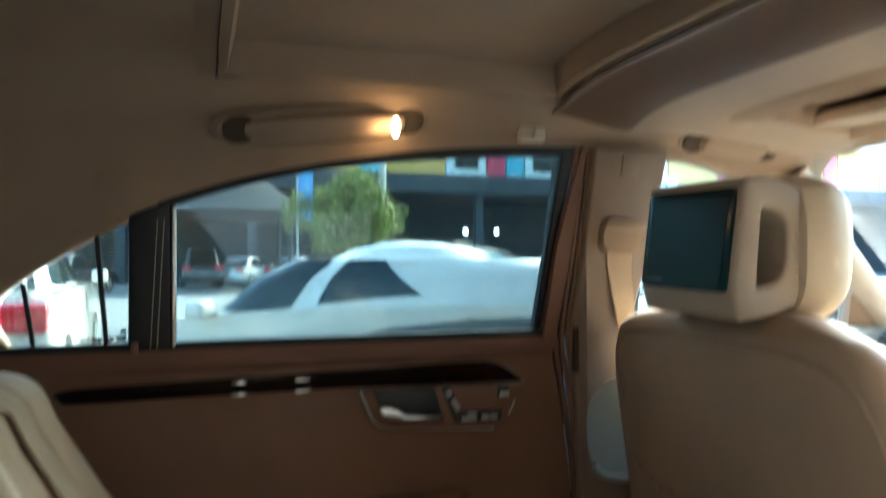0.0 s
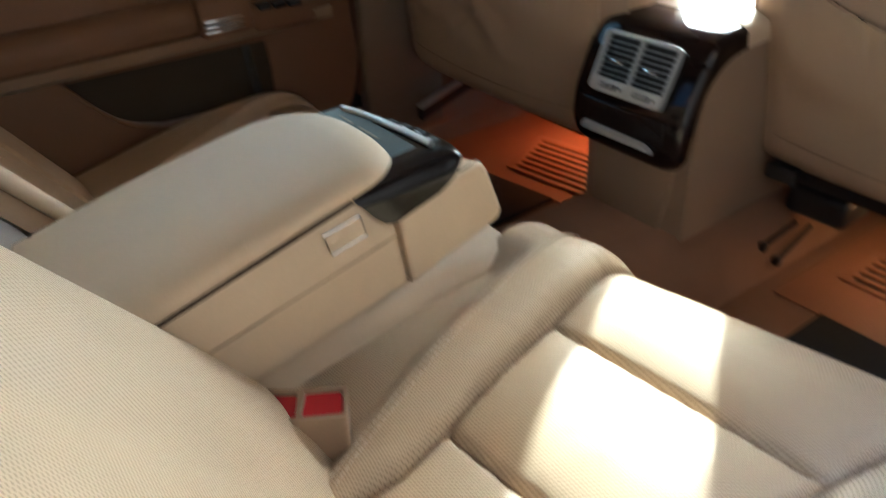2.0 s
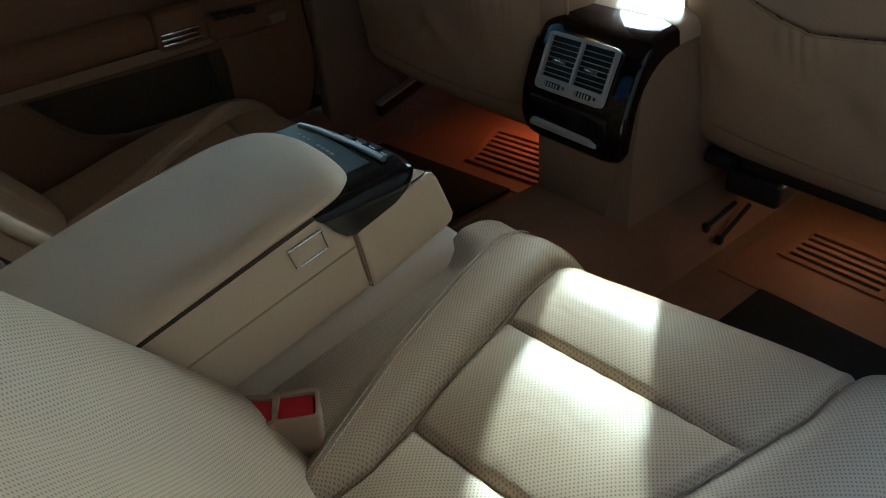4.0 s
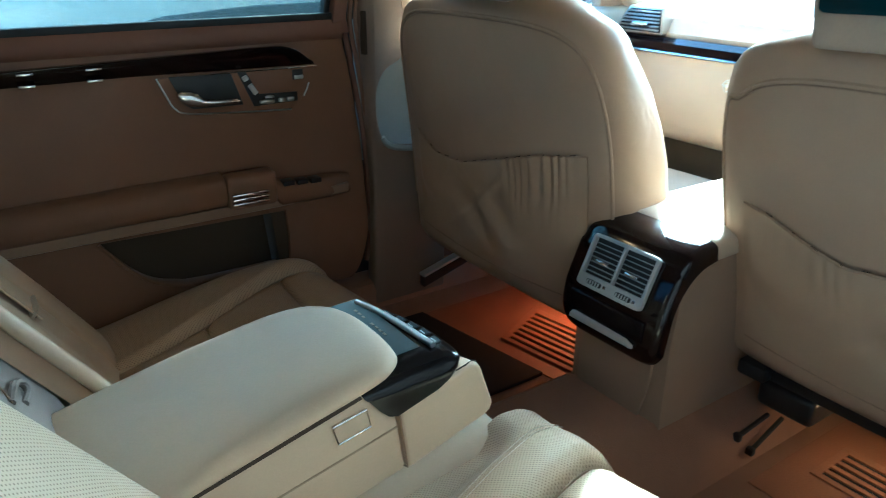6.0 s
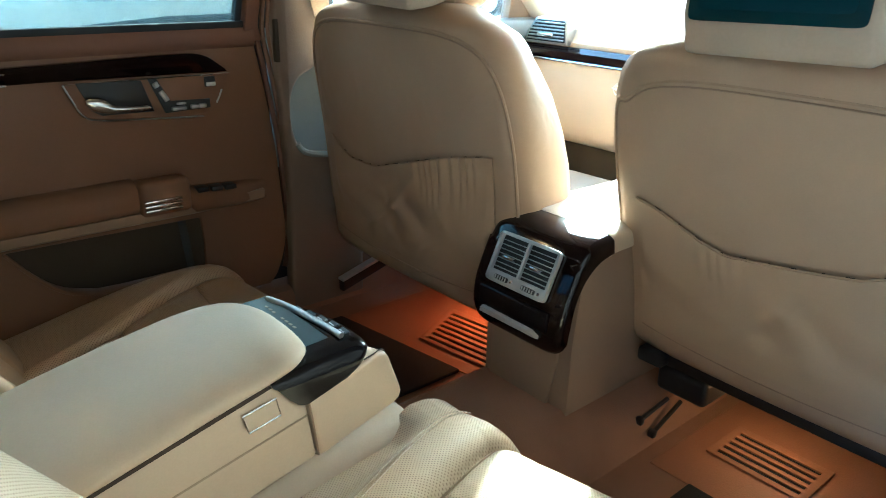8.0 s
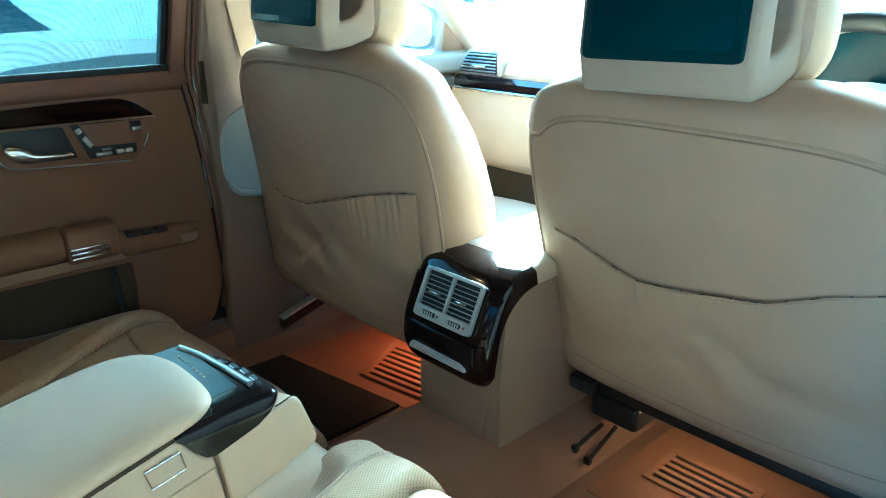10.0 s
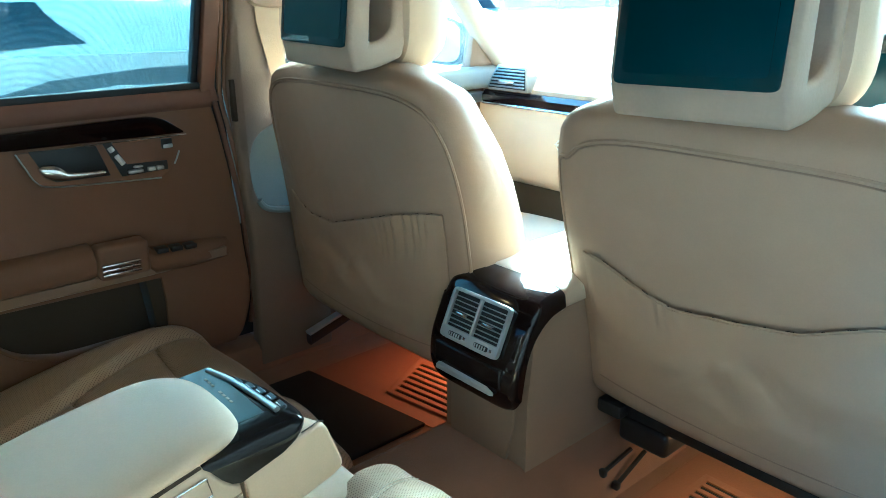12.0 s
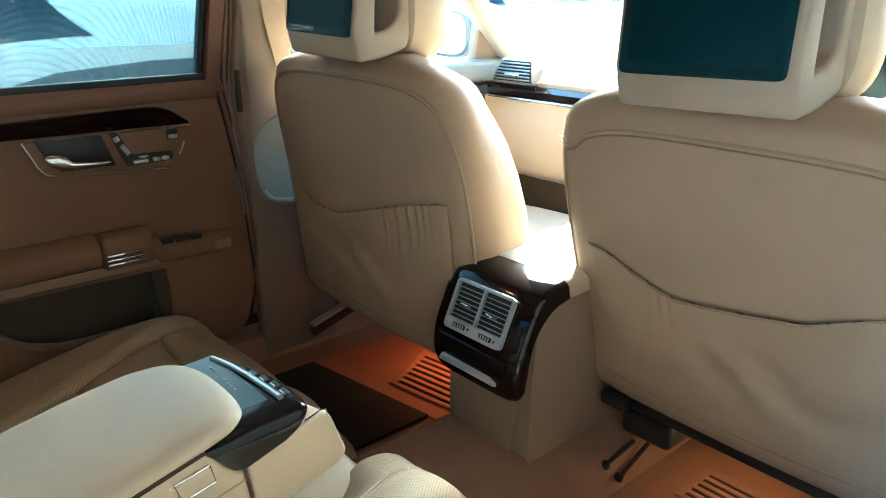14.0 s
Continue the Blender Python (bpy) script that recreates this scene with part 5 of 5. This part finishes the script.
part("lower_webbing", loft([[p + Vector((0, -0.022, 0)), p + Vector((0, 0.022, 0.004)), p + Vector((0.002, 0.022, 0.007)), p + Vector((0.002, -0.022, 0.003))] for p in spline([(-0.402, 0.420, 0.600), (-0.372, 0.44, 0.555), (-0.335, 0.475, 0.498)], 5)]), WEBBING, sb)
part("tongue", loft([[(-0.408 + q * 0.5 + k, 0.410 + p, 0.606 + q * 0.9 + k * 0.6) for p, q in superellipse(0.030, 0.017, 4, 20)] for k in (0.0, 0.012)]), CREAM_TRIM, sb, "beige belt tongue")
part("tongue_slot", box(-0.400, -0.3925, 0.392, 0.428, 0.608, 0.613, 0.001), GAP, sb)


# ---- floor mats ----
def floor_mat(c, name_label, x0, x1, inner, outer, tan_inner, slots, skew=0.0, flare=0.0, count=5):
    """A mat of two colours; skew turns its edge, flare sweeps the slots' outer ends."""
    f = thing("floor_mat", (x0, c, 0.29), name_label, "floor mat", "rear floor mats")

    def laid(points):
        return [(x - skew * (y - inner), y) for x, y in points]
    lo, hi = min(inner, outer), max(inner, outer)
    part("black_mat", prism(laid([(0.02, lo), (x0, lo), (x0, hi), (0.02, hi)]), 0.291, 0.300, "z", r=0.003), MAT_BLACK, f, "black carpet mat")
    lo, hi = min(tan_inner, outer), max(tan_inner, outer)
    part("tan_mat", prism(laid([(x0 + 0.004, lo), (x1, lo), (x1, hi), (x0 + 0.004, hi)]), 0.288, 0.2925, "z"), MAT_TAN, f, "orange tan rubber mat")
    gx0, gx1, gy0, gy1 = slots
    holes = []
    for k in range(count):
        a = gx0 + 0.012 + (gx1 - gx0 - 0.02) * k / count
        b = a + (gx1 - gx0) / count * 0.42
        end = gy1 - 0.014 + flare * (a - gx0)
        holes.append(laid([(a, gy0 + 0.014), (b, gy0 + 0.014), (b, end), (a, end)]))
    far_ = gy1 + flare * (gx1 - gx0)
    part("slotted_pad", prism(laid([(gx0, gy0), (gx1, gy0), (gx1, far_), (gx0, gy1)]), 0.2935, 0.2975, "z", holes=holes, r=0.001), MAT_TAN, f, "raised pad with long slots")
    part("slot_floor", prism(laid([(gx0 + 0.004, gy0 + 0.004), (gx1 - 0.004, gy0 + 0.004), (gx1 - 0.004, far_ - 0.005), (gx0 + 0.004, gy1 - 0.005)]), 0.2926, 0.2934, "z"), MAT_BLACK, f)
    return f


floor_mat(0.385, "black and orange tan mat with a slotted pad in the footwell", 0.452, 0.84, 0.240, 0.60, 0.20, (0.500, 0.668, 0.205, 0.403), 0.16, 0.42, 7)
floor_mat(-0.385, "black and orange tan mat with slotted pad below a seat", 0.51, 0.85, -0.268, -0.64, -0.19, (0.615, 0.73, -0.41, -0.235))
for y, w in ((0.34, 0.062), (-0.33, 0.0035)):
    z = 0.438 if y > 0 else 0.442
    fl = thing("footwell_lamp", (0.68, y, z), "small warm footwell lamp under the front seat", "lamp", "footwell lamps")
    part("lens", box(0.665, 0.695, y - 0.02, y + 0.02, z - 0.008, z, 0.002), BULB, fl)
    # hood out of view, added to keep the glow off the centre pillar
    if y > 0:
        for x0, x1, y0, y1 in ((0.605, 0.610, y - 0.05, y + 0.05), (0.730, 0.735, y - 0.05, y + 0.05), (0.610, 0.730, y - 0.05, y - 0.045), (0.610, 0.730, y + 0.045, y + 0.05)):
            part("hood", box(x0, x1, y0, y1, 0.402, 0.442, 0.001), BLACK, fl, "unseen black hood limiting the lamp's glow")
    lamp("footwell_light", (0.66, y, z - 0.016), w, WARM, 0.008)


# ---- outside ----
WHITE_PAINT = material("white car paint", (0.74, 0.70, 0.63), 0.3, vary=0.03, bump=0.0, coat=1.0)
DARK_PAINT = material("dark car paint", (0.02, 0.025, 0.035), 0.25, vary=0.1, bump=0.0, coat=1.0)
CAR_GLASS = material("dark car glass", (0.015, 0.022, 0.026), 0.12, vary=0.1, bump=0.0, spec=0.35)
# pale metal in place of glass imitates the sky's reflection
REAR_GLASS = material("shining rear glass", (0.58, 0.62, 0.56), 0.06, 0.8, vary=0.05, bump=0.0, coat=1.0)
DARK_GREY = material("dark grey bumper and flank shade", (0.10, 0.11, 0.12), 0.5, vary=0.1, bump=0.0)
TYRE = material("tyre rubber", (0.015, 0.015, 0.015), 0.8)
TAIL = material("red tail lamp", (0.6, 0.01, 0.03), 0.15, vary=0.1, bump=0.0, coat=1.0)
CLEAR = material("clear head lamp", (0.75, 0.78, 0.8), 0.1, 0.3, vary=0.05, bump=0.0, coat=1.0)


def parked_car(x, y, turn, paint, label, length=4.5, width=1.8, height=1.42, tall=False, sloping=False):
    """A parked car, its nose towards its own +x before the turn."""
    c = new("parked_car")
    tagged(c, label, "car", "parked cars")
    L, W = length / 2, width / 2
    belt = height - 0.50 if not tall else 1.05
    if sloping:
        belt = height - 0.37
    deck = belt - 0.06 if not tall else 1.0
    nose = 0.0
    if sloping:
        deck, nose = belt - 0.17, 0.12
    low = [(-L, 0.42), (-L + 0.03, 0.66), (-L + 0.10, belt - 0.03), (-L + 0.55, belt), (0.0, belt - 0.3 * nose), (L - 1.05 if sloping else L - 1.35, belt - nose), (L - 0.55, deck - 0.08), (L - 0.08, deck - 0.22), (L, 0.48), (L - 0.05, 0.22), (-L + 0.06, 0.24)]
    rings = []
    for k, inset, z in ((-1, 0.09, 0), (-0.94, 0.025, 0), (-0.6, 0.0, 0.015), (0.6, 0.0, 0.015), (0.94, 0.025, 0), (1, 0.09, 0)):
        rings.append([(p[0] * (1 - inset * 0.35), W * k, p[1] + (z if p[1] > 0.6 else 0)) for p in low])
    part("body", loft(rings), paint, c, sharp=50)
    back, front = (-L + 0.55, L - 1.30) if not tall else (-L + 0.12, L - 1.25)
    ro0, ro1 = (-L + 1.15, L - 2.05) if not tall else (-L + 0.35, L - 1.95)
    if sloping:
        back, ro0, front = -L + 0.30, -L + 1.45, L - 1.05
    rings = []
    tilt_ = [(belt - 0.03, 0.0), (belt + 0.18, 0.42), (height - 0.16, 0.80), (height - 0.05, 0.95), (height, 1.12)]
    domed = tilt_ if not sloping else [(belt - 0.14, -0.05), (belt + 0.12, 0.28), (belt + 0.24, 0.56), (height - 0.13, 0.80), (height - 0.07, 0.97), (height - 0.030, 1.15), (height - 0.008, 1.40), (height, 1.62)]
    if sloping:
        tilt_ = domed[:5]
    for z, t in domed:
        a, b = back + (ro0 - back) * t, front + (ro1 - front) * t
        w = (W - 0.04) * (1 - 0.24 * min(1, t) - 0.5 * max(0, t - 1))
        rings.append([((a + b) / 2 + p, q, z) for p, q in superellipse((b - a) / 2, w, 5, 36)])
    part("cabin", loft(rings), paint, c, sharp=60)

    def side_pane(u0, u1, sg):
        def skin(p, v):
            foot_ = belt + 0.03 - nose * step(0.45, 0.95, u0 + (u1 - u0) * p)
            z = foot_ + (height - 0.13 - foot_) * v
            tt = table(tilt_, z)
            a, b = back + (ro0 - back) * tt, front + (ro1 - front) * tt
            lead = u0 + (0.11 * v - 0.02 if sloping and u0 < 0.6 else 0.0)
            u = lead + (u1 - lead) * p
            return (a + (b - a) * u, sg * ((W - 0.04) * (1 - 0.24 * min(1, tt)) * (1 - abs(2 * u - 1) ** 5) ** 0.2 + 0.006), z)
        return sheet(skin, 10, 8, 0.004)
    for sg in (1, -1):
        for u0, u1 in ((0.47, 0.70), (0.76, 0.945)) if sloping else ((0.12, 0.48), (0.53, 0.86)):
            part("side_window", side_pane(u0, u1, sg), CAR_GLASS, c, "dark side window")
    for end in (0, 1):
        def glass(u, v, end=end):
            z = belt + 0.01 + (height - belt - 0.10) * u
            tt = table(tilt_, z)
            a, b = back + (ro0 - back) * tt, front + (ro1 - front) * tt
            w = (W - 0.04) * (1 - 0.24 * tt) * 0.84
            q = (2 * v - 1) * w
            half = (b - a) / 2
            edge = half * (1 - (abs(q) / ((W - 0.04) * (1 - 0.24 * tt))) ** 5) ** 0.2
            return ((a + b) / 2 + (edge + 0.006) * (1 if end else -1), q, z)
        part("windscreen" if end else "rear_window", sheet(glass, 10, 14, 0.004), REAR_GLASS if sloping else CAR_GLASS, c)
    for sx in (-L + 0.85, L - 0.85):
        for sg in (1, -1):
            yy = sg * (W - 0.10)
            ring = [(sx + 0.31 * math.cos(k * math.pi / 14), 0.31 + 0.31 * math.sin(k * math.pi / 14)) for k in range(28)]
            wheel = part("wheel", prism(ring, yy - 0.11, yy + 0.11, "y", r=0.02), TYRE, c)
            ring = [(sx + 0.2 * math.cos(k * math.pi / 10), 0.31 + 0.2 * math.sin(k * math.pi / 10)) for k in range(20)]
            part("rim", prism(ring, yy + sg * 0.10, yy + sg * 0.118, "y", r=0.004), SATIN, wheel)
    for sg in (1, -1):
        if sloping:
            part("wing_mirror", box(front - 0.25, front - 0.12, min(sg * (W + 0.01), sg * (W + 0.16)), max(sg * (W + 0.01), sg * (W + 0.16)), belt - nose, belt - nose + 0.11, 0.03, 3), paint, c)
            # grey strip paints the shade below the white car's haunch
            flank = [[(x_, sg * (W * yy + 0.004), z_) for yy, z_ in ((0.97, top), (1.0, top - 0.03), (0.985, 0.50), (0.95, 0.49))] for x_, top in ((-L + 0.25, belt - 0.02), (-L + 0.7, belt - 0.035), (-0.8, belt - 0.07), (-0.3, belt - 0.13), (0.1, belt - 0.24))]
            part("flank_shade", loft(flank), DARK_GREY, c, "grey strip painting the lower flank's shade")
            continue
        part("tail_lamp", box(-L - 0.012, -L + 0.16, min(sg * W * 0.55, sg * W * 0.965), max(sg * W * 0.55, sg * W * 0.965), belt - 0.24, belt - 0.06, 0.03, 3), TAIL, c, "red tail lamp")
        part("head_lamp", box(L - 0.30, L - 0.03, min(sg * W * 0.52, sg * W * 0.93), max(sg * W * 0.52, sg * W * 0.93), 0.56, 0.68, 0.03, 3), CLEAR, c, "clear head lamp")
        part("wing_mirror", box(front - 0.25, front - 0.12, min(sg * (W + 0.01), sg * (W + 0.16)), max(sg * (W + 0.01), sg * (W + 0.16)), belt + 0.0, belt + 0.12, 0.03, 3), paint, c)
    if sloping:
        part("tail_panel", box(-L - 0.03, -L + 0.10, -W * 0.95, W * 0.95, belt - 0.205, belt - 0.120, 0.02, 3), DARK_PAINT, c, "dark strip across the tail")
        part("tail_bumper", box(-L - 0.05, -L + 0.10, -W * 0.95, W * 0.95, belt - 0.46, belt - 0.205, 0.03, 3), DARK_GREY, c, "grey rear bumper")
        part("glass_trim", tube([(back - 0.02 + 0.06 * (q / 6) ** 2, W * 0.80 * q / 6, belt + 0.012) for q in range(-6, 7)], 0.012), SATIN, c, "grey strip below the rear window")
        part("boot_gap", box(-L + 0.12, back - 0.06, W * 0.60, W * 0.612, belt - 0.02, belt + 0.019, 0), GREY_TRIM, c, "shut line of the boot lid")
    part("bumper", box(-L - 0.05, -L + 0.15, -W * 0.92, W * 0.92, 0.30, 0.50, 0.05, 3), paint, c)
    c.matrix_basis = pose(x, y, 0, 0, 0, turn)
    return c


parked_car(0.954, 4.48, 144, WHITE_PAINT, "white parked fastback with a sky-bright rear window", 4.3, 1.80, 1.25, sloping=True)
parked_car(-2.2, 6.6, 93, WHITE_PAINT, "white parked car showing a red tail lamp", 4.4, 1.75, 1.42)
parked_car(-4.9, 30.0, 70, DARK_PAINT, "dark parked car in the shade", 4.4, 1.8, 1.45)
parked_car(-0.27, 37.0, 95, DARK_PAINT, "dark parked off-road car facing the lot", 4.6, 1.85, 1.8, True)
parked_car(2.0, 37.0, 60, SILVER_PAINT, "silver parked car in the far row", 4.4, 1.8, 1.42)
parked_car(4.6, 38.0, 60, SILVER_PAINT, "silver parked car in the far row", 4.4, 1.8, 1.42)
parked_car(11.5, 14.0, -60, WHITE_PAINT, "white parked car behind the front window", 4.4, 1.8, 1.45)

# tree
LEAF = material("green leaves", (0.24, 0.27, 0.05), 0.6, vary=0.5, scale=2, bump=0.0)
BARK = material("brown bark", (0.16, 0.12, 0.08), 0.9, bump=0.6, depth=0.01)
tree = thing("tree", (2.5, 14.3, 0), "small bushy green tree beside the lot", "tree")
rng = random.Random(4)
trunk = [(2.5, 14.3, -0.05), (2.52, 14.3, 0.7), (2.48, 14.25, 1.3), (2.55, 14.3, 2.0)]
part("trunk", loft([[(p[0] + r * math.cos(k * 0.785), p[1] + r * math.sin(k * 0.785), p[2]) for k in range(8)] for p, r in zip(trunk, (0.13, 0.10, 0.085, 0.05))]), BARK, tree)
for k in range(7):
    a = k * 0.9
    e = (2.5 + 0.75 * math.cos(a), 14.3 + 0.75 * math.sin(a), 1.9 + 0.25 * (k % 3))
    part("limb", tube(spline([(2.5, 14.27, 1.2 + 0.06 * k), (2.5 + 0.3 * math.cos(a), 14.3 + 0.3 * math.sin(a), 1.6 + 0.05 * k), e], 4), 0.025, 6), BARK, tree)
verts, faces = [], []
for _ in range(150):
    while True:
        q = Vector((rng.uniform(-1, 1), rng.uniform(-1, 1), rng.uniform(-1, 1)))
        if 0.25 < q.length < 1:
            break
    hub_ = Vector((2.5 + 1.05 * q.x * (1.1 - 0.35 * max(0, q.z)), 14.3 + 1.0 * q.y, 2.12 + 0.72 * q.z + 0.12 * math.sin(5 * q.x)))
    for _ in range(80):
        p = hub_ + Vector((rng.gauss(0, 0.13), rng.gauss(0, 0.13), rng.gauss(0, 0.10)))
        d1 = Vector((rng.uniform(-1, 1), rng.uniform(-1, 1), rng.uniform(-0.6, 0.6))).normalized() * 0.065
        d2 = d1.cross(Vector((rng.uniform(-1, 1), rng.uniform(-1, 1), 1))).normalized() * 0.024
        i = len(verts)
        verts += [p - d1, p + d2, p + d1, p - d2]
        faces.append((i, i + 1, i + 2, i + 3))
me = bpy.data.meshes.new("crown")
me.from_pydata(verts, [], faces)
me.materials.append(LEAF)
crown_ = new("crown", me)
crown_.parent = tree
crown_.matrix_parent_inverse = tree.matrix_basis.inverted()
tagged(crown_, "dense uneven green foliage", kind="stuff")

POLE = material("grey pole paint", (0.45, 0.47, 0.48), 0.5)
BANNER = material("blue banner cloth", (0.16, 0.36, 0.72), 0.7)
pole = thing("street_lamp", (3.35, 14.6, 0), "tall grey lamp pole beside the tree", "street lamp")
part("pole", tube([(3.35, 14.6, 0), (3.35, 14.6, 3.5), (3.35, 14.6, 7.5)], 0.075, 10), POLE, pole)
part("arm", tube([(3.35, 14.6, 7.3), (3.8, 14.6, 7.6), (4.4, 14.6, 7.65)], 0.04), POLE, pole)
part("lamp_head", box(4.3, 4.8, 14.5, 14.7, 7.58, 7.70, 0.03), POLE, pole)
flag = thing("banner", (1.7, 14.2, 0), "blue cloth banner on a thin pole", "banner")
part("pole", tube([(1.52, 14.2, 0), (1.52, 14.2, 3.6)], 0.025), POLE, flag)
part("cloth", sheet(lambda u, v: (1.54 + 0.28 * u, 14.2 + 0.03 * math.sin(5 * u + 2 * v), 1.95 + 1.35 * v), 8, 16, 0.004), BANNER, flag)
thin = thing("street_lamp", (-4.2, 21, 0), "thin grey lamp pole in the far lot", "street lamp")
part("pole", tube([(-4.2, 21, 0), (-4.2, 21, 6.0)], 0.06), POLE, thin)
part("lamp_head", box(-4.3, -3.7, 20.9, 21.1, 5.95, 6.08, 0.03), POLE, thin)


# building across the lot
def building():
    b = thing("shop_building", (14, 46, 0), "long shop building with coloured panels over a dark arcade", "building")
    # the arcade's shade is put into this near-black colour, shared with the pointed roof
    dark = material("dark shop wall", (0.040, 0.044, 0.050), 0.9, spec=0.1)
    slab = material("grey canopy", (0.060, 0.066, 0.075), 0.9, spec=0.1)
    pale = material("pale upper wall", (0.62, 0.66, 0.68), 0.8)
    part("wall", box(-60, 90, 48, 56, 0, 6.5, 0.02), dark, b, "near-black shop fronts standing for shade")
    part("upper_wall", box(-60, 90, 47.5, 56, 6.4, 16, 0.02), pale, b)
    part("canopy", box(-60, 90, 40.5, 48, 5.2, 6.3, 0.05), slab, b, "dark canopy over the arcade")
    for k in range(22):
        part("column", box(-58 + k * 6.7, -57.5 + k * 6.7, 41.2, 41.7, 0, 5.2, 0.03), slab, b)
    paints = {"yellow": (0.62, 0.40, 0.10), "magenta": (0.55, 0.05, 0.12), "blue": (0.20, 0.48, 0.62), "white": (0.75, 0.80, 0.80), "green": (0.35, 0.55, 0.40)}
    mats = {k: material(k + " wall panel", v, 0.6) for k, v in paints.items()}
    seq = ["yellow", "blue", "white", "yellow", "magenta", "white", "blue", "yellow", "magenta", "yellow", "yellow", "magenta", "blue", "yellow", "white", "yellow", "blue", "yellow", "white", "magenta", "blue", "white"]
    wide = {"yellow": 4.6, "magenta": 1.5, "blue": 1.4, "white": 3.0, "green": 2.0}
    x, k = -40.0, 0
    while x < 80:
        n = seq[k % len(seq)]
        part("wall_panel", box(x, x + wide[n] - 0.12, 47.25, 47.48, 6.5, 10.4, 0.03), mats[n], b, n + " painted wall panel")
        if n == "white":
            part("window", box(x + 0.6, x + wide[n] - 0.7, 47.18, 47.27, 7.6, 9.2, 0.02), CAR_GLASS, b, "dark window")
        x += wide[n]
        k += 1
    for x in (15.6, 17.7):
        part("shop_lamp", box(x, x + 0.25, 43.0, 43.2, 2.9, 3.2, 0.02), glow("white shop lamp", (0.9, 0.95, 1.0), 6.0), b, "small white shop lamp")
    for x in (18.2, 20.6, 21.9):
        dish = [[(x + r * math.cos(t * 0.524), 46.6 - d, 6.75 + r * math.sin(t * 0.524)) for t in range(12)] for r, d in ((0.1, 0.0), (0.4, 0.08), (0.5, 0.2))]
        part("dish", loft(dish), pale, b, "white roof dish")
    sg_ = thing("shop_sign", (20.5, 30.2, 0), "white shop sign with dark letters on posts", "sign")
    part("board", box(18.9, 22.1, 30.2, 30.3, 4.25, 5.25, 0.03), pale, sg_)
    for x in (19.1, 21.9):
        part("post", tube([(x, 30.26, 0), (x, 30.26, 4.3)], 0.06), slab, sg_)
    fc = bpy.data.curves.new("letters", "FONT")
    fc.body, fc.size, fc.align_x, fc.align_y, fc.extrude = "AUTO", 0.75, "CENTER", "CENTER", 0.01
    fc.materials.append(DARK_PAINT)
    fo = new("letters", fc)
    fo.parent, fo.matrix_parent_inverse = sg_, sg_.matrix_basis.inverted()
    fo.matrix_basis = pose(20.5, 30.18, 4.75, 90, 0, 0)
    s = thing("shade_roof", (0, 30, 0), "dark pointed shade roof on posts", "canopy")
    cone = loft([[(1.0 + r * math.cos(t * 0.3927), 32 + r * math.sin(t * 0.3927), z) for t in range(16)] for r, z in ((4.3, 3.1), (2.6, 3.8), (1.2, 4.8), (0.1, 6.0))])
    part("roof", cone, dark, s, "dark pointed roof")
    for k in range(4):
        a = math.pi / 4 + k * math.pi / 2
        part("post", tube([(1.0 + 3.2 * math.cos(a), 32 + 3.2 * math.sin(a), 0), (1.0 + 3.2 * math.cos(a), 32 + 3.2 * math.sin(a), 3.3)], 0.09), slab, s)


building()

# bonnet and its ornament
hood = thing("bonnet", (2.2, 0, 0.8), "silver car bonnet in the sun", "bonnet")
part("panel", sheet(lambda u, v: (1.42 + 1.3 * u, (0.74 - 0.08 * u) * (2 * v - 1), 0.89 - 0.10 * u ** 2 - 0.10 * abs(2 * v - 1) ** 3), 14, 18, 0.01), SILVER_PAINT, hood)
wiper = thing("wiper_tip", (1.30, 0.745, 0.975), "small grey three-armed clip outside the windshield", "wiper clip")
for a in (90, 205, 340):
    e = Vector((1.30, 0.745 - 0.022 * math.cos(radians(a)), 0.978 + 0.018 * math.sin(radians(a))))
    part("arm", tube([(1.30, 0.745, 0.978), (Vector((1.30, 0.745, 0.978)) + e) / 2, e], 0.003, 6), GREY_TRIM, wiper)
